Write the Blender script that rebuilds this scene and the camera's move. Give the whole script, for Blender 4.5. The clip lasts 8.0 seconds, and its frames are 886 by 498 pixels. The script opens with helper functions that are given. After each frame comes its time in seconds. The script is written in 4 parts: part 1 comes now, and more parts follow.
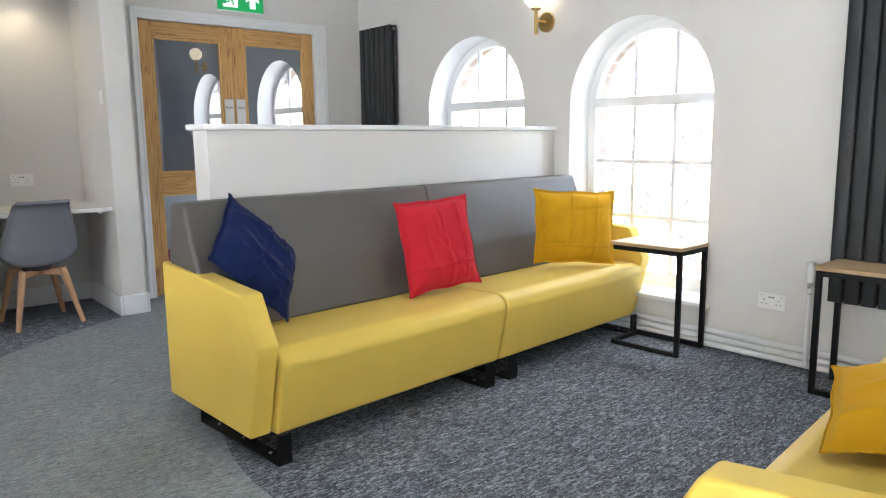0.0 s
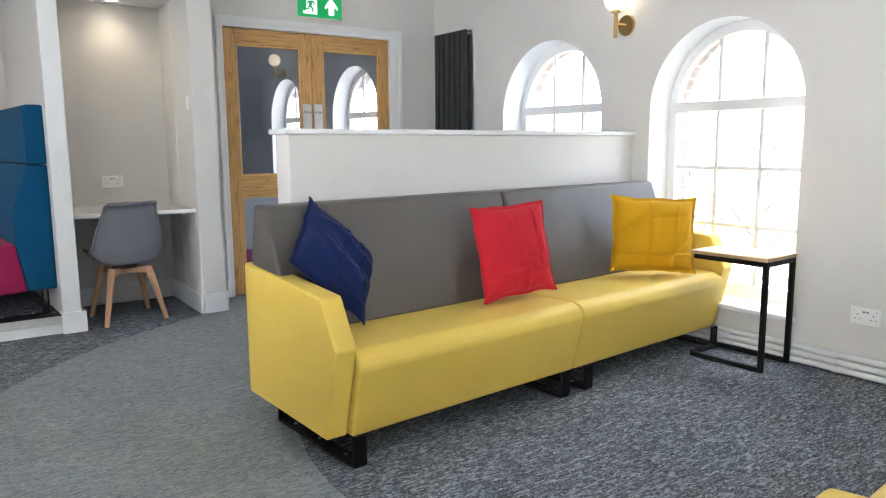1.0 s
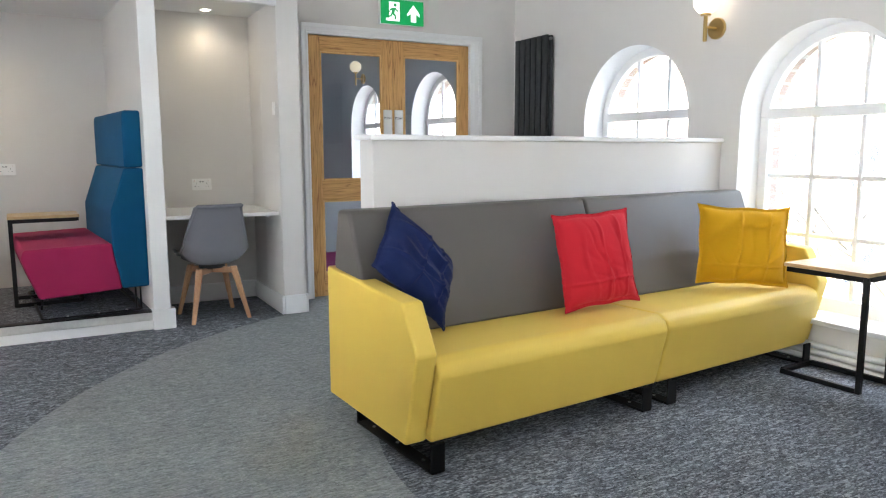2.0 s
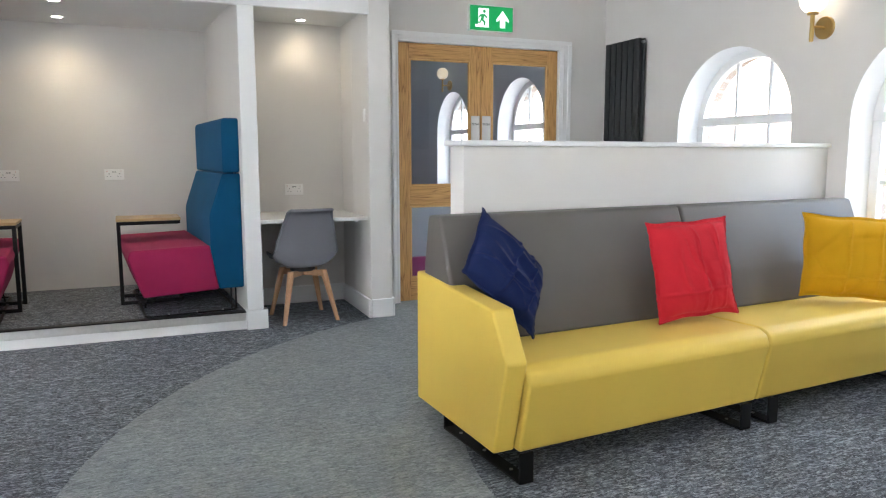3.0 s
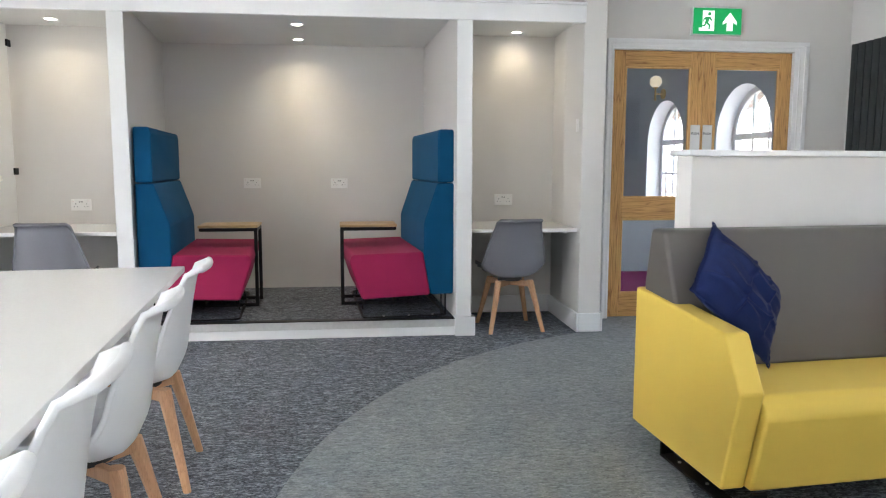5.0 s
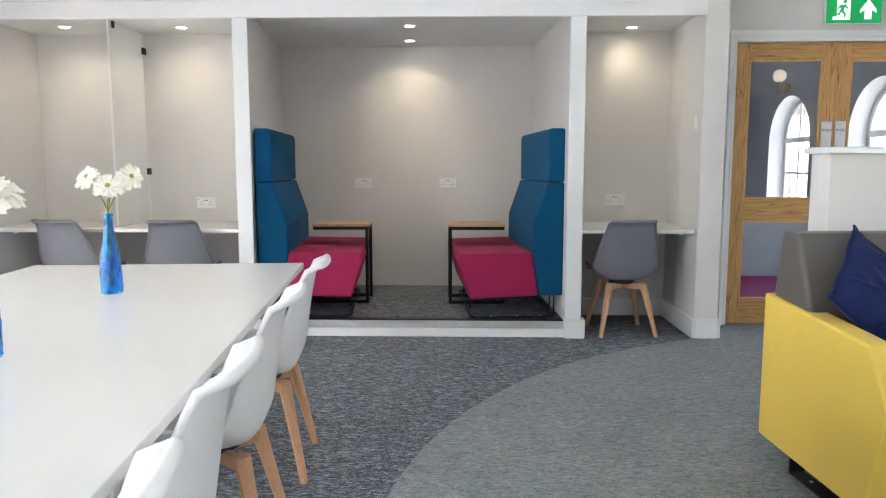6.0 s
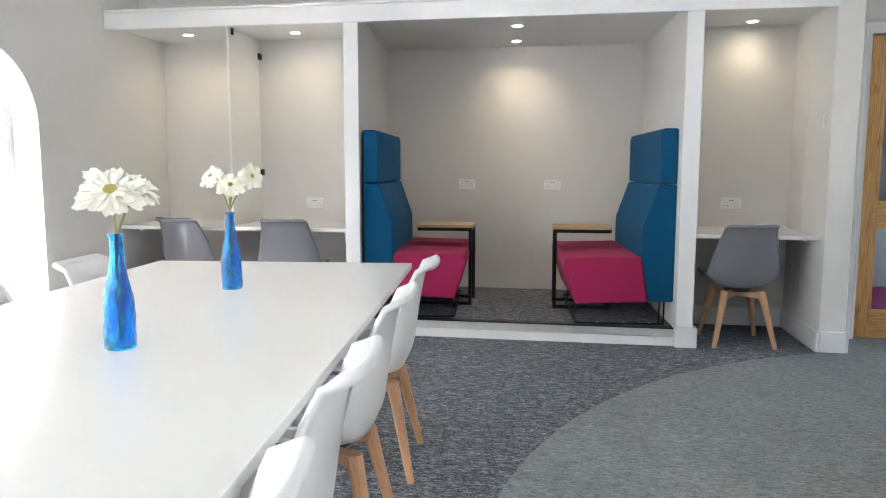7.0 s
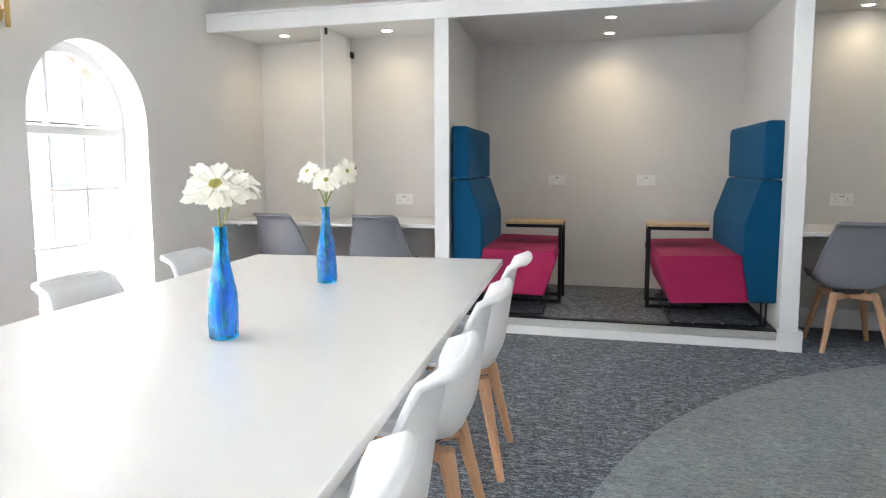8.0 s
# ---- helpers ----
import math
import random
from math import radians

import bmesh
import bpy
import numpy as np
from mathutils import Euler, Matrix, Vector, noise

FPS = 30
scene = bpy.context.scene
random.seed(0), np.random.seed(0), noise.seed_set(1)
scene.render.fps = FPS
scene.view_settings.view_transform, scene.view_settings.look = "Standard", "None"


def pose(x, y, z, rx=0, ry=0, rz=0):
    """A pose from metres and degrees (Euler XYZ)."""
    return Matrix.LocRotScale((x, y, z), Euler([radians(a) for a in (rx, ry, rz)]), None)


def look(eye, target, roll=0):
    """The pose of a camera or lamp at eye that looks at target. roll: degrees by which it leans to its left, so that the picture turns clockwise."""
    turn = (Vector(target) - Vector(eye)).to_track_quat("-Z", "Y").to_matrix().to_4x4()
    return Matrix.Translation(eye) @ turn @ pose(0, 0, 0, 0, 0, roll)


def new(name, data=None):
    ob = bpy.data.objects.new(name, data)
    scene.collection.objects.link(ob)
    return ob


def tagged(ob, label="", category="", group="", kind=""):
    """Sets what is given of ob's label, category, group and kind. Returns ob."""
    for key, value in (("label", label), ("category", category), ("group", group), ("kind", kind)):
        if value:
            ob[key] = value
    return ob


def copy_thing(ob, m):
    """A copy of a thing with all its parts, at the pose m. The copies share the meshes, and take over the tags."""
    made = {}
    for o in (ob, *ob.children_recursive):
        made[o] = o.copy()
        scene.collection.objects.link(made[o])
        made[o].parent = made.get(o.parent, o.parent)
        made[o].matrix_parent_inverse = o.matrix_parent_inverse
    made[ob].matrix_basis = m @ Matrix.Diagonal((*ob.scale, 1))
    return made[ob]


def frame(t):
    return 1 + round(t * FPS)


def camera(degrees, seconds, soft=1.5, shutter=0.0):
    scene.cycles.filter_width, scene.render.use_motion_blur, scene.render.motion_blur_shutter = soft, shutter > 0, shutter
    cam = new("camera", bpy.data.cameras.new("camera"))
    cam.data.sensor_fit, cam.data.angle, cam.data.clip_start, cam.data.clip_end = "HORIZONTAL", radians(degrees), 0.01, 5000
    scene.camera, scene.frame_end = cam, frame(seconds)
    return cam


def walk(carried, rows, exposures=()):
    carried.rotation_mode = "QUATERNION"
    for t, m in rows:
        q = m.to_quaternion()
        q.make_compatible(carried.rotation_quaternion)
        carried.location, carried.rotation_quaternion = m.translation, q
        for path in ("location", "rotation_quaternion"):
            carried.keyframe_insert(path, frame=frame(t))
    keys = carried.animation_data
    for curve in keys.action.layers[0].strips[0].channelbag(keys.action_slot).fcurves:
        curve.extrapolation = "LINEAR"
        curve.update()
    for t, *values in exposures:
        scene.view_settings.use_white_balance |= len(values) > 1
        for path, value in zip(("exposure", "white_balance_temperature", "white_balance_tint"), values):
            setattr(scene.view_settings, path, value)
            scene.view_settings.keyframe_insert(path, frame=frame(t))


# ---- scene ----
cam = camera(63.6, 8.0, 1.15)
PATH = [
    (0, (0.057, -0.163, 1.176), (-1.456, 1.109, 0.87), -0.6),
    (0.5, (0.04, -0.173, 1.179), (-1.523, 1.037, 0.874), -0.4),
    (1, (0.016, -0.184, 1.18), (-1.611, 0.941, 0.887), -0.4),
    (1.5, (-0.004, -0.196, 1.183), (-1.689, 0.844, 0.899), -0.2),
    (3, (-0.049, -0.231, 1.181), (-1.884, 0.52, 0.921), -0.1),
    (3.5, (-0.069, -0.249, 1.18), (-1.954, 0.371, 0.932), -0.1),
    (4, (-0.088, -0.265, 1.176), (-2.011, 0.229, 0.938), -0.0),
    (4.5, (-0.101, -0.284, 1.176), (-2.054, 0.079, 0.945), 0.1),
    (6, (-0.141, -0.352, 1.172), (-2.127, -0.409, 0.943), -0.0),
    (6.5, (-0.156, -0.376, 1.169), (-2.133, -0.577, 0.943), -0.0),
    (7, (-0.179, -0.407, 1.165), (-2.14, -0.733, 0.942), 0.1),
    (7.5, (-0.188, -0.425, 1.16), (-2.127, -0.86, 0.934), 0.0),
    (8, (-0.198, -0.437, 1.157), (-2.105, -0.995, 0.926), -0.2),
]
walk(cam, [(t, look(eye, target, roll)) for t, eye, target, roll in PATH])

# ---- world, light ----
world = bpy.data.worlds.new("overcast_sky")
scene.world = world
world.use_nodes = True
wn = world.node_tree.nodes
sky = wn.new("ShaderNodeTexSky")
sky.sky_type = "NISHITA"
sky.sun_disc = False
sky.sun_elevation = radians(38)
sky.sun_rotation = radians(200)
sky.dust_density = 4.0
sky.air_density = 1.0
SKY = wn["Background"]
SKY.inputs[1].default_value = 0.15
world.node_tree.links.new(sky.outputs[0], SKY.inputs[0])
scene.view_settings.exposure = 3.9
sun = new("sun", bpy.data.lights.new("sun", "SUN"))
sun.data.energy, sun.data.angle, sun.data.color = 2.5, radians(25), (1.0, 0.97, 0.93)
sun.matrix_world = look((0, 0, 30), (-8, 20, 0))
# power of the fill lamps added in unseen windows and the next room
SOUTH_FILL, NORTH_FILL, BEYOND_FILL = 3.7, 5.2, 1.6

# ---- materials ----
def mat(name, base, rough=0.6, metal=0.0, spec=0.5):
    m = bpy.data.materials.new(name)
    m.use_nodes = True
    b = m.node_tree.nodes["Principled BSDF"]
    b.inputs["Base Color"].default_value = (*base, 1)
    b.inputs["Roughness"].default_value = rough
    b.inputs["Metallic"].default_value = metal
    b.inputs["Specular IOR Level"].default_value = spec
    return m, m.node_tree, b


def coords(nt, scale=(1, 1, 1)):
    tc = nt.nodes.new("ShaderNodeTexCoord")
    mp = nt.nodes.new("ShaderNodeMapping")
    mp.inputs["Scale"].default_value = scale
    nt.links.new(tc.outputs["Object"], mp.inputs["Vector"])
    return mp.outputs[0]


def noise_tex(nt, vec, scale, detail=3.0, rough=0.5):
    n = nt.nodes.new("ShaderNodeTexNoise")
    n.inputs["Scale"].default_value = scale
    n.inputs["Detail"].default_value = detail
    n.inputs["Roughness"].default_value = rough
    nt.links.new(vec, n.inputs["Vector"])
    return n.outputs["Fac"]


def ramp(nt, fac, stops):
    r = nt.nodes.new("ShaderNodeValToRGB")
    el = r.color_ramp.elements
    while len(el) < len(stops):
        el.new(0.5)
    for e, (p, c) in zip(el, stops):
        e.position, e.color = p, (*c, 1)
    nt.links.new(fac, r.inputs[0])
    return r.outputs[0]


def blend(nt, a, b, fac, mode="MIX"):
    m = nt.nodes.new("ShaderNodeMix")
    m.data_type, m.blend_type = "RGBA", mode
    for sock, v in ((m.inputs[0], fac), (m.inputs[6], a), (m.inputs[7], b)):
        if isinstance(v, (int, float)):
            sock.default_value = v
        elif isinstance(v, tuple):
            sock.default_value = (*v, 1)
        else:
            nt.links.new(v, sock)
    return m.outputs[2]


def bump(nt, b, height, strength=0.2, dist=0.002):
    n = nt.nodes.new("ShaderNodeBump")
    n.inputs["Strength"].default_value = strength
    n.inputs["Distance"].default_value = dist
    nt.links.new(height, n.inputs["Height"])
    nt.links.new(n.outputs[0], b.inputs["Normal"])


def plain(name, base, rough=0.5, metal=0.0, spec=0.5, grain=60.0, vary=0.06, relief=0.05, dist=0.001):
    """Paint, plastic or metal: slight blotches at two scales and a fine relief."""
    m, nt, b = mat(name, base, rough, metal, spec)
    v = coords(nt)
    lo, hi = tuple(c * (1 - vary) for c in base), tuple(min(1, c * (1 + vary)) for c in base)
    big = ramp(nt, noise_tex(nt, v, 1.7, 4), [(0.3, lo), (0.7, hi)])
    fine = noise_tex(nt, v, grain, 4, 0.6)
    nt.links.new(blend(nt, big, ramp(nt, fine, [(0.35, lo), (0.65, hi)]), 0.4), b.inputs["Base Color"])
    nt.links.new(ramp(nt, fine, [(0.3, (rough * 0.9,) * 3), (0.7, (min(1, rough * 1.1),) * 3)]), b.inputs["Roughness"])
    if relief:
        bump(nt, b, fine, relief, dist)
    return m


def cells(nt, vec, scale):
    """One random grey for each tuft."""
    n = nt.nodes.new("ShaderNodeTexVoronoi")
    n.inputs["Scale"].default_value = scale
    nt.links.new(vec, n.inputs["Vector"])
    sp = nt.nodes.new("ShaderNodeSeparateColor")
    nt.links.new(n.outputs["Color"], sp.inputs[0])
    return sp.outputs[0], n.outputs["Distance"]


def carpet(name, dark, mid, light):
    """Loop pile: tufts of mixed yarn, slightly longer along y, with broad wear."""
    m, nt, b = mat(name, mid, 0.95, 0, 0.15)
    v = coords(nt)
    tuft, dist = cells(nt, coords(nt, (1.25, 0.7, 1)), 155)
    yarn, _ = cells(nt, coords(nt, (1.5, 0.36, 1)), 92)
    fine = noise_tex(nt, v, 260, 2, 0.6)
    wide = noise_tex(nt, v, 2.2, 4, 0.6)
    stops = [(0.14, dark), (0.42, mid), (0.68, mid), (0.95, light)]
    c = blend(nt, ramp(nt, tuft, stops), ramp(nt, yarn, stops), 0.48)
    c = blend(nt, c, ramp(nt, fine, [(0.35, dark), (0.65, light)]), 0.18)
    c = blend(nt, c, ramp(nt, wide, [(0.3, (0.86,) * 3), (0.7, (1.0,) * 3)]), 1.0, "MULTIPLY")
    nt.links.new(c, b.inputs["Base Color"])
    bump(nt, b, blend(nt, dist, fine, 0.3), 0.5, 0.004)
    return m


def fabric(name, base, rough=0.7, weave=900.0, vary=0.1, sheen=0.15, spec=0.3, relief=0.25):
    m, nt, b = mat(name, base, rough, 0, spec)
    b.inputs["Sheen Weight"].default_value = sheen
    b.inputs["Sheen Roughness"].default_value = 0.4
    v = coords(nt)
    lo, hi = tuple(c * (1 - vary) for c in base), tuple(min(1, c * (1 + vary)) for c in base)
    thread = noise_tex(nt, v, weave, 2, 0.6)
    wide = noise_tex(nt, v, 3.0, 4, 0.6)
    c = blend(nt, ramp(nt, wide, [(0.3, lo), (0.7, hi)]), ramp(nt, thread, [(0.3, lo), (0.7, hi)]), 0.45)
    nt.links.new(c, b.inputs["Base Color"])
    crease = noise_tex(nt, v, 9.0, 3, 0.5)
    bump(nt, b, blend(nt, thread, crease, 0.75), relief, 0.004)
    return m


def wood(name, light, dark, axis=2, scale=1.0, rough=0.45):
    """Boards with long grain along the given axis and cathedral bands."""
    m, nt, b = mat(name, light, rough, 0, 0.4)
    sc = [14.0 * scale] * 3
    sc[axis] = 0.9 * scale
    v = coords(nt, tuple(sc))
    oi = nt.nodes.new("ShaderNodeObjectInfo")
    off = nt.nodes.new("ShaderNodeVectorMath")
    off.operation = "MULTIPLY_ADD"
    nt.links.new(oi.outputs["Random"], off.inputs[0])
    off.inputs[1].default_value = (31.0, 17.0, 23.0)
    nt.links.new(v, off.inputs[2])
    v2 = off.outputs[0]
    warp = noise_tex(nt, v2, 0.8, 3, 0.5)
    wave = nt.nodes.new("ShaderNodeMath")
    wave.operation = "MULTIPLY"
    nt.links.new(warp, wave.inputs[0])
    wave.inputs[1].default_value = 26.0
    frac = nt.nodes.new("ShaderNodeMath")
    frac.operation = "PINGPONG"
    nt.links.new(wave.outputs[0], frac.inputs[0])
    frac.inputs[1].default_value = 1.0
    mid = tuple((a + c) / 2 for a, c in zip(light, dark))
    rings = ramp(nt, frac.outputs[0], [(0.0, light), (0.6, light), (0.9, mid), (1.0, dark)])
    fine = noise_tex(nt, v2, 9.0, 3, 0.6)
    c = blend(nt, rings, ramp(nt, fine, [(0.3, dark), (0.62, light)]), 0.35)
    nt.links.new(c, b.inputs["Base Color"])
    bump(nt, b, fine, 0.1, 0.001)
    return m


def glow(name, colour, strength):
    m, nt, b = mat(name, colour, 0.4)
    b.inputs["Emission Color"].default_value = (*colour, 1)
    b.inputs["Emission Strength"].default_value = strength
    return m


def brickwork(name, brick_a, brick_b, mortar, axis="xz"):
    m, nt, b = mat(name, brick_a, 0.85, 0, 0.2)
    tc = nt.nodes.new("ShaderNodeTexCoord")
    sp = nt.nodes.new("ShaderNodeSeparateXYZ")
    cb = nt.nodes.new("ShaderNodeCombineXYZ")
    nt.links.new(tc.outputs["Object"], sp.inputs[0])
    nt.links.new(sp.outputs["X"], cb.inputs["X"])
    nt.links.new(sp.outputs["Z"], cb.inputs["Y"])
    br = nt.nodes.new("ShaderNodeTexBrick")
    br.inputs["Scale"].default_value = 1.0
    br.inputs["Brick Width"].default_value = 0.225
    br.inputs["Row Height"].default_value = 0.075
    br.inputs["Mortar Size"].default_value = 0.008
    br.inputs["Color1"].default_value = (*brick_a, 1)
    br.inputs["Color2"].default_value = (*brick_b, 1)
    br.inputs["Mortar"].default_value = (*mortar, 1)
    nt.links.new(cb.outputs[0], br.inputs["Vector"])
    n = noise_tex(nt, coords(nt), 6.0, 5, 0.6)
    nt.links.new(blend(nt, br.outputs["Color"], ramp(nt, n, [(0.3, (0.7,) * 3), (0.7, (1.0,) * 3)]), 1.0, "MULTIPLY"), b.inputs["Base Color"])
    bump(nt, b, br.outputs["Fac"], -0.6, 0.01)
    return m


WALL = plain("wall_paint", (0.70, 0.676, 0.648), 0.75, spec=0.25, grain=220, vary=0.025, relief=0.04)
CEIL = plain("ceiling_paint", (0.78, 0.78, 0.76), 0.8, spec=0.2, grain=200, vary=0.02, relief=0.06)
TRIM = plain("white_gloss_paint", (0.80, 0.80, 0.80), 0.32, grain=90, vary=0.02, relief=0.0)
# lighter and cooler than the wall paint: daylight on reveals is in the colour
REVEAL = plain("daylit_white_reveal", (0.82, 0.83, 0.84), 0.6, grain=150, vary=0.02, relief=0.06)
GREYWALL = plain("blue_grey_paint", (0.46, 0.52, 0.56), 0.7, grain=200, vary=0.03, relief=0.06)
# blue-grey wall paint darkened so the low wall renders less brightly lit
DIMGREYWALL = plain("darkened_blue_grey_paint", (0.24, 0.28, 0.31), 0.6, grain=200, vary=0.04, relief=0.06)
DARKCARPET = carpet("dark_flecked_carpet", (0.011, 0.013, 0.018), (0.110, 0.123, 0.147), (0.50, 0.54, 0.60))
LIGHTCARPET = carpet("grey_green_carpet", (0.15, 0.168, 0.180), (0.285, 0.312, 0.328), (0.45, 0.475, 0.495))
PINKCARPET = carpet("magenta_carpet", (0.12, 0.01, 0.06), (0.22, 0.02, 0.11), (0.3, 0.05, 0.17))
YELLOW = fabric("yellow_vinyl", (0.79, 0.555, 0.10), 0.5, 1100, 0.05, 0.05, 0.35, 0.12)
GREYFAB = fabric("warm_grey_upholstery", (0.114, 0.102, 0.092), 0.5, 1200, 0.06, 0.05, 0.45, 0.12)
NAVY = fabric("navy_cotton", (0.009, 0.018, 0.082), 0.85, 1300, 0.2, 0.08, 0.15, 0.6)
RED = fabric("red_cotton", (0.58, 0.022, 0.036), 0.85, 1300, 0.1, 0.06, 0.15, 0.6)
MUSTARD = fabric("mustard_cotton", (0.62, 0.33, 0.012), 0.85, 1300, 0.1, 0.06, 0.15, 0.6)
BLUEFAB = fabric("petrol_blue_wool", (0.005, 0.078, 0.18), 0.85, 700, 0.12, 0.04, 0.12, 0.2)
PINKFAB = fabric("raspberry_wool", (0.35, 0.023, 0.088), 0.85, 700, 0.12, 0.04, 0.12, 0.2)
BLACK = plain("black_powder_coat", (0.008, 0.008, 0.009), 0.45, spec=0.22, grain=300, vary=0.2, relief=0.08)
RADGREY = plain("anthracite_paint", (0.032, 0.035, 0.037), 0.5, spec=0.3, grain=250, vary=0.03, relief=0.0)
OAK = wood("oak_veneer", (0.63, 0.36, 0.13), (0.22, 0.085, 0.02), 2, 1.0)
OAKH = wood("oak_veneer_rail", (0.63, 0.36, 0.13), (0.22, 0.085, 0.02), 1, 1.0)
BEAD = wood("oak_bead", (0.70, 0.43, 0.17), (0.42, 0.21, 0.06), 2, 1.0)
TABLEOAK = wood("oak_table_top", (0.56, 0.40, 0.22), (0.36, 0.22, 0.10), 0, 1.2)
BEECH = wood("beech_leg", (0.60, 0.345, 0.195), (0.44, 0.23, 0.12), 2, 2.0)
WHITELAM = plain("white_laminate", (0.82, 0.81, 0.79), 0.24, grain=120, vary=0.006, relief=0.02)
WHITEPLAS = plain("white_plastic", (0.80, 0.80, 0.81), 0.32, grain=80, vary=0.015, relief=0.02)
GREYPLAS = plain("grey_plastic", (0.205, 0.205, 0.23), 0.24, grain=80, vary=0.03, relief=0.02)
SOCKETW = plain("socket_plastic", (0.84, 0.83, 0.81), 0.3, grain=60, vary=0.01, relief=0.0)
DARKDOT = plain("dark_slot", (0.02, 0.02, 0.02), 0.5, relief=0)
PINKDOT = plain("rocker_mark", (0.5, 0.08, 0.07), 0.5, relief=0)
BRASS = plain("brushed_brass", (0.55, 0.38, 0.15), 0.3, 1.0, grain=300, vary=0.08, relief=0.05)
STEEL = plain("brushed_steel", (0.55, 0.55, 0.55), 0.32, 1.0, grain=300, vary=0.06, relief=0.06)
ALU = plain("aluminium_nosing", (0.66, 0.655, 0.64), 0.42, 0.7, grain=40, vary=0.12, relief=0.05)
BRICK = brickwork("red_brick", (0.40, 0.29, 0.24), (0.46, 0.36, 0.30), (0.56, 0.54, 0.50))
SLATE = plain("roof_slate", (0.12, 0.12, 0.13), 0.7, grain=8, vary=0.25, relief=0.3, dist=0.01)
GRASS = plain("outside_ground", (0.16, 0.16, 0.13), 0.95, grain=5, vary=0.3, relief=0.3, dist=0.02)
BARK = plain("bark", (0.24, 0.23, 0.21), 0.9, grain=20, vary=0.3, relief=0.4, dist=0.01)
LAMPGLOW = glow("lamp_glow", (1.0, 0.93, 0.82), 2.5)
GLOBEDIM = glow("dim_opal_globe", (0.95, 0.85, 0.62), 0.03)
GLOBE = glow("opal_globe", (1.0, 0.88, 0.68), 0.24)
SIGNGREEN = glow("lit_green_sign", (0.0, 0.20, 0.05), 0.09)
SIGNWHITE = glow("lit_white_sign", (0.9, 1.0, 0.92), 0.07)
PETAL = fabric("cream_petal", (0.88, 0.85, 0.75), 0.65, 300, 0.04, 0.1, 0.3, 0.1)
PETALIN = fabric("flower_centre", (0.50, 0.45, 0.14), 0.8, 500, 0.2, 0.1, 0.2, 0.4)
STEM = plain("flower_stem", (0.22, 0.26, 0.08), 0.5, grain=60, vary=0.2)


def glass(name, colour=(1, 1, 1), rough=0.0, ior=1.45):
    m, nt, b = mat(name, colour, rough)
    b.inputs["Transmission Weight"].default_value = 1.0
    b.inputs["IOR"].default_value = ior
    return m


PANE = glass("window_glass")
BLUEGLASS = glass("crackled_blue_glass", (0.02, 0.45, 0.95), 0.03)
_nt = BLUEGLASS.node_tree
_crackle = noise_tex(_nt, coords(_nt, (1, 1, 0.2)), 85.0, 3, 0.6)
_nt.links.new(ramp(_nt, _crackle, [(0.40, (0.0, 0.28, 0.86)), (0.52, (0.0, 0.48, 0.97)), (0.64, (0.14, 0.88, 1.0))]), _nt.nodes["Principled BSDF"].inputs["Base Color"])
bump(_nt, _nt.nodes["Principled BSDF"], _crackle, 0.8, 0.01)


# ---- mesh helpers ----
def weigh_normals(me, limit):
    """Face-weighted corner normals, so that large flat faces stay flat beside rounded edges."""
    faces = [(p.normal.copy(), p.area, list(p.vertices)) for p in me.polygons]
    round_vert = [[] for _ in me.vertices]
    for i, (_, _, vs) in enumerate(faces):
        for v in vs:
            round_vert[v].append(i)
    out = []
    for n, _, vs in faces:
        for v in vs:
            s = Vector((0, 0, 0))
            for j in round_vert[v]:
                nj, aj, _ = faces[j]
                if n.dot(nj) > limit:
                    s += nj * aj
            out.append(s.normalized() if s.length > 0 else n)
    me.normals_split_custom_set(out)


def link_mesh(name, bm, material, smooth=35.0):
    bmesh.ops.recalc_face_normals(bm, faces=bm.faces)
    me = bpy.data.meshes.new(name)
    bm.to_mesh(me)
    bm.free()
    mats = material if isinstance(material, (list, tuple)) else [material]
    for m in mats:
        me.materials.append(m)
    if smooth:
        me.polygons.foreach_set("use_smooth", [True] * len(me.polygons))
        me.set_sharp_from_angle(angle=radians(smooth))
        if smooth <= 40:
            weigh_normals(me, math.cos(radians(smooth)))
    return new(name, me)


def part(name, bm, material, parent=None, label="", smooth=35.0):
    ob = link_mesh(name, bm, material, smooth)
    if parent is not None:
        ob.parent = parent
    if label:
        ob["label"] = label
    return ob


def thing(name, m, label, category, group="", kind=""):
    ob = new(name)
    ob.empty_display_size = 0.1
    ob.matrix_basis = m
    return tagged(ob, label, category, group, kind)


def box(bm, x0, x1, y0, y1, z0, z1, r=0.0, seg=2, m=None):
    vs = [bm.verts.new(p) for p in ((x0, y0, z0), (x1, y0, z0), (x1, y1, z0), (x0, y1, z0), (x0, y0, z1), (x1, y0, z1), (x1, y1, z1), (x0, y1, z1))]
    fs = [bm.faces.new([vs[i] for i in f]) for f in ((3, 2, 1, 0), (4, 5, 6, 7), (0, 1, 5, 4), (1, 2, 6, 5), (2, 3, 7, 6), (3, 0, 4, 7))]
    if r > 0:
        es = list({e for f in fs for e in f.edges})
        out = bmesh.ops.bevel(bm, geom=es, offset=r, segments=seg, affect="EDGES", profile=0.5)
        vs = list({v for f in out["faces"] for v in f.verts} | {v for v in vs if v.is_valid})
    if m is not None:
        bmesh.ops.transform(bm, matrix=m, verts=vs)
    return bm


def solid(*args, **kw):
    return box(bmesh.new(), *args, **kw)


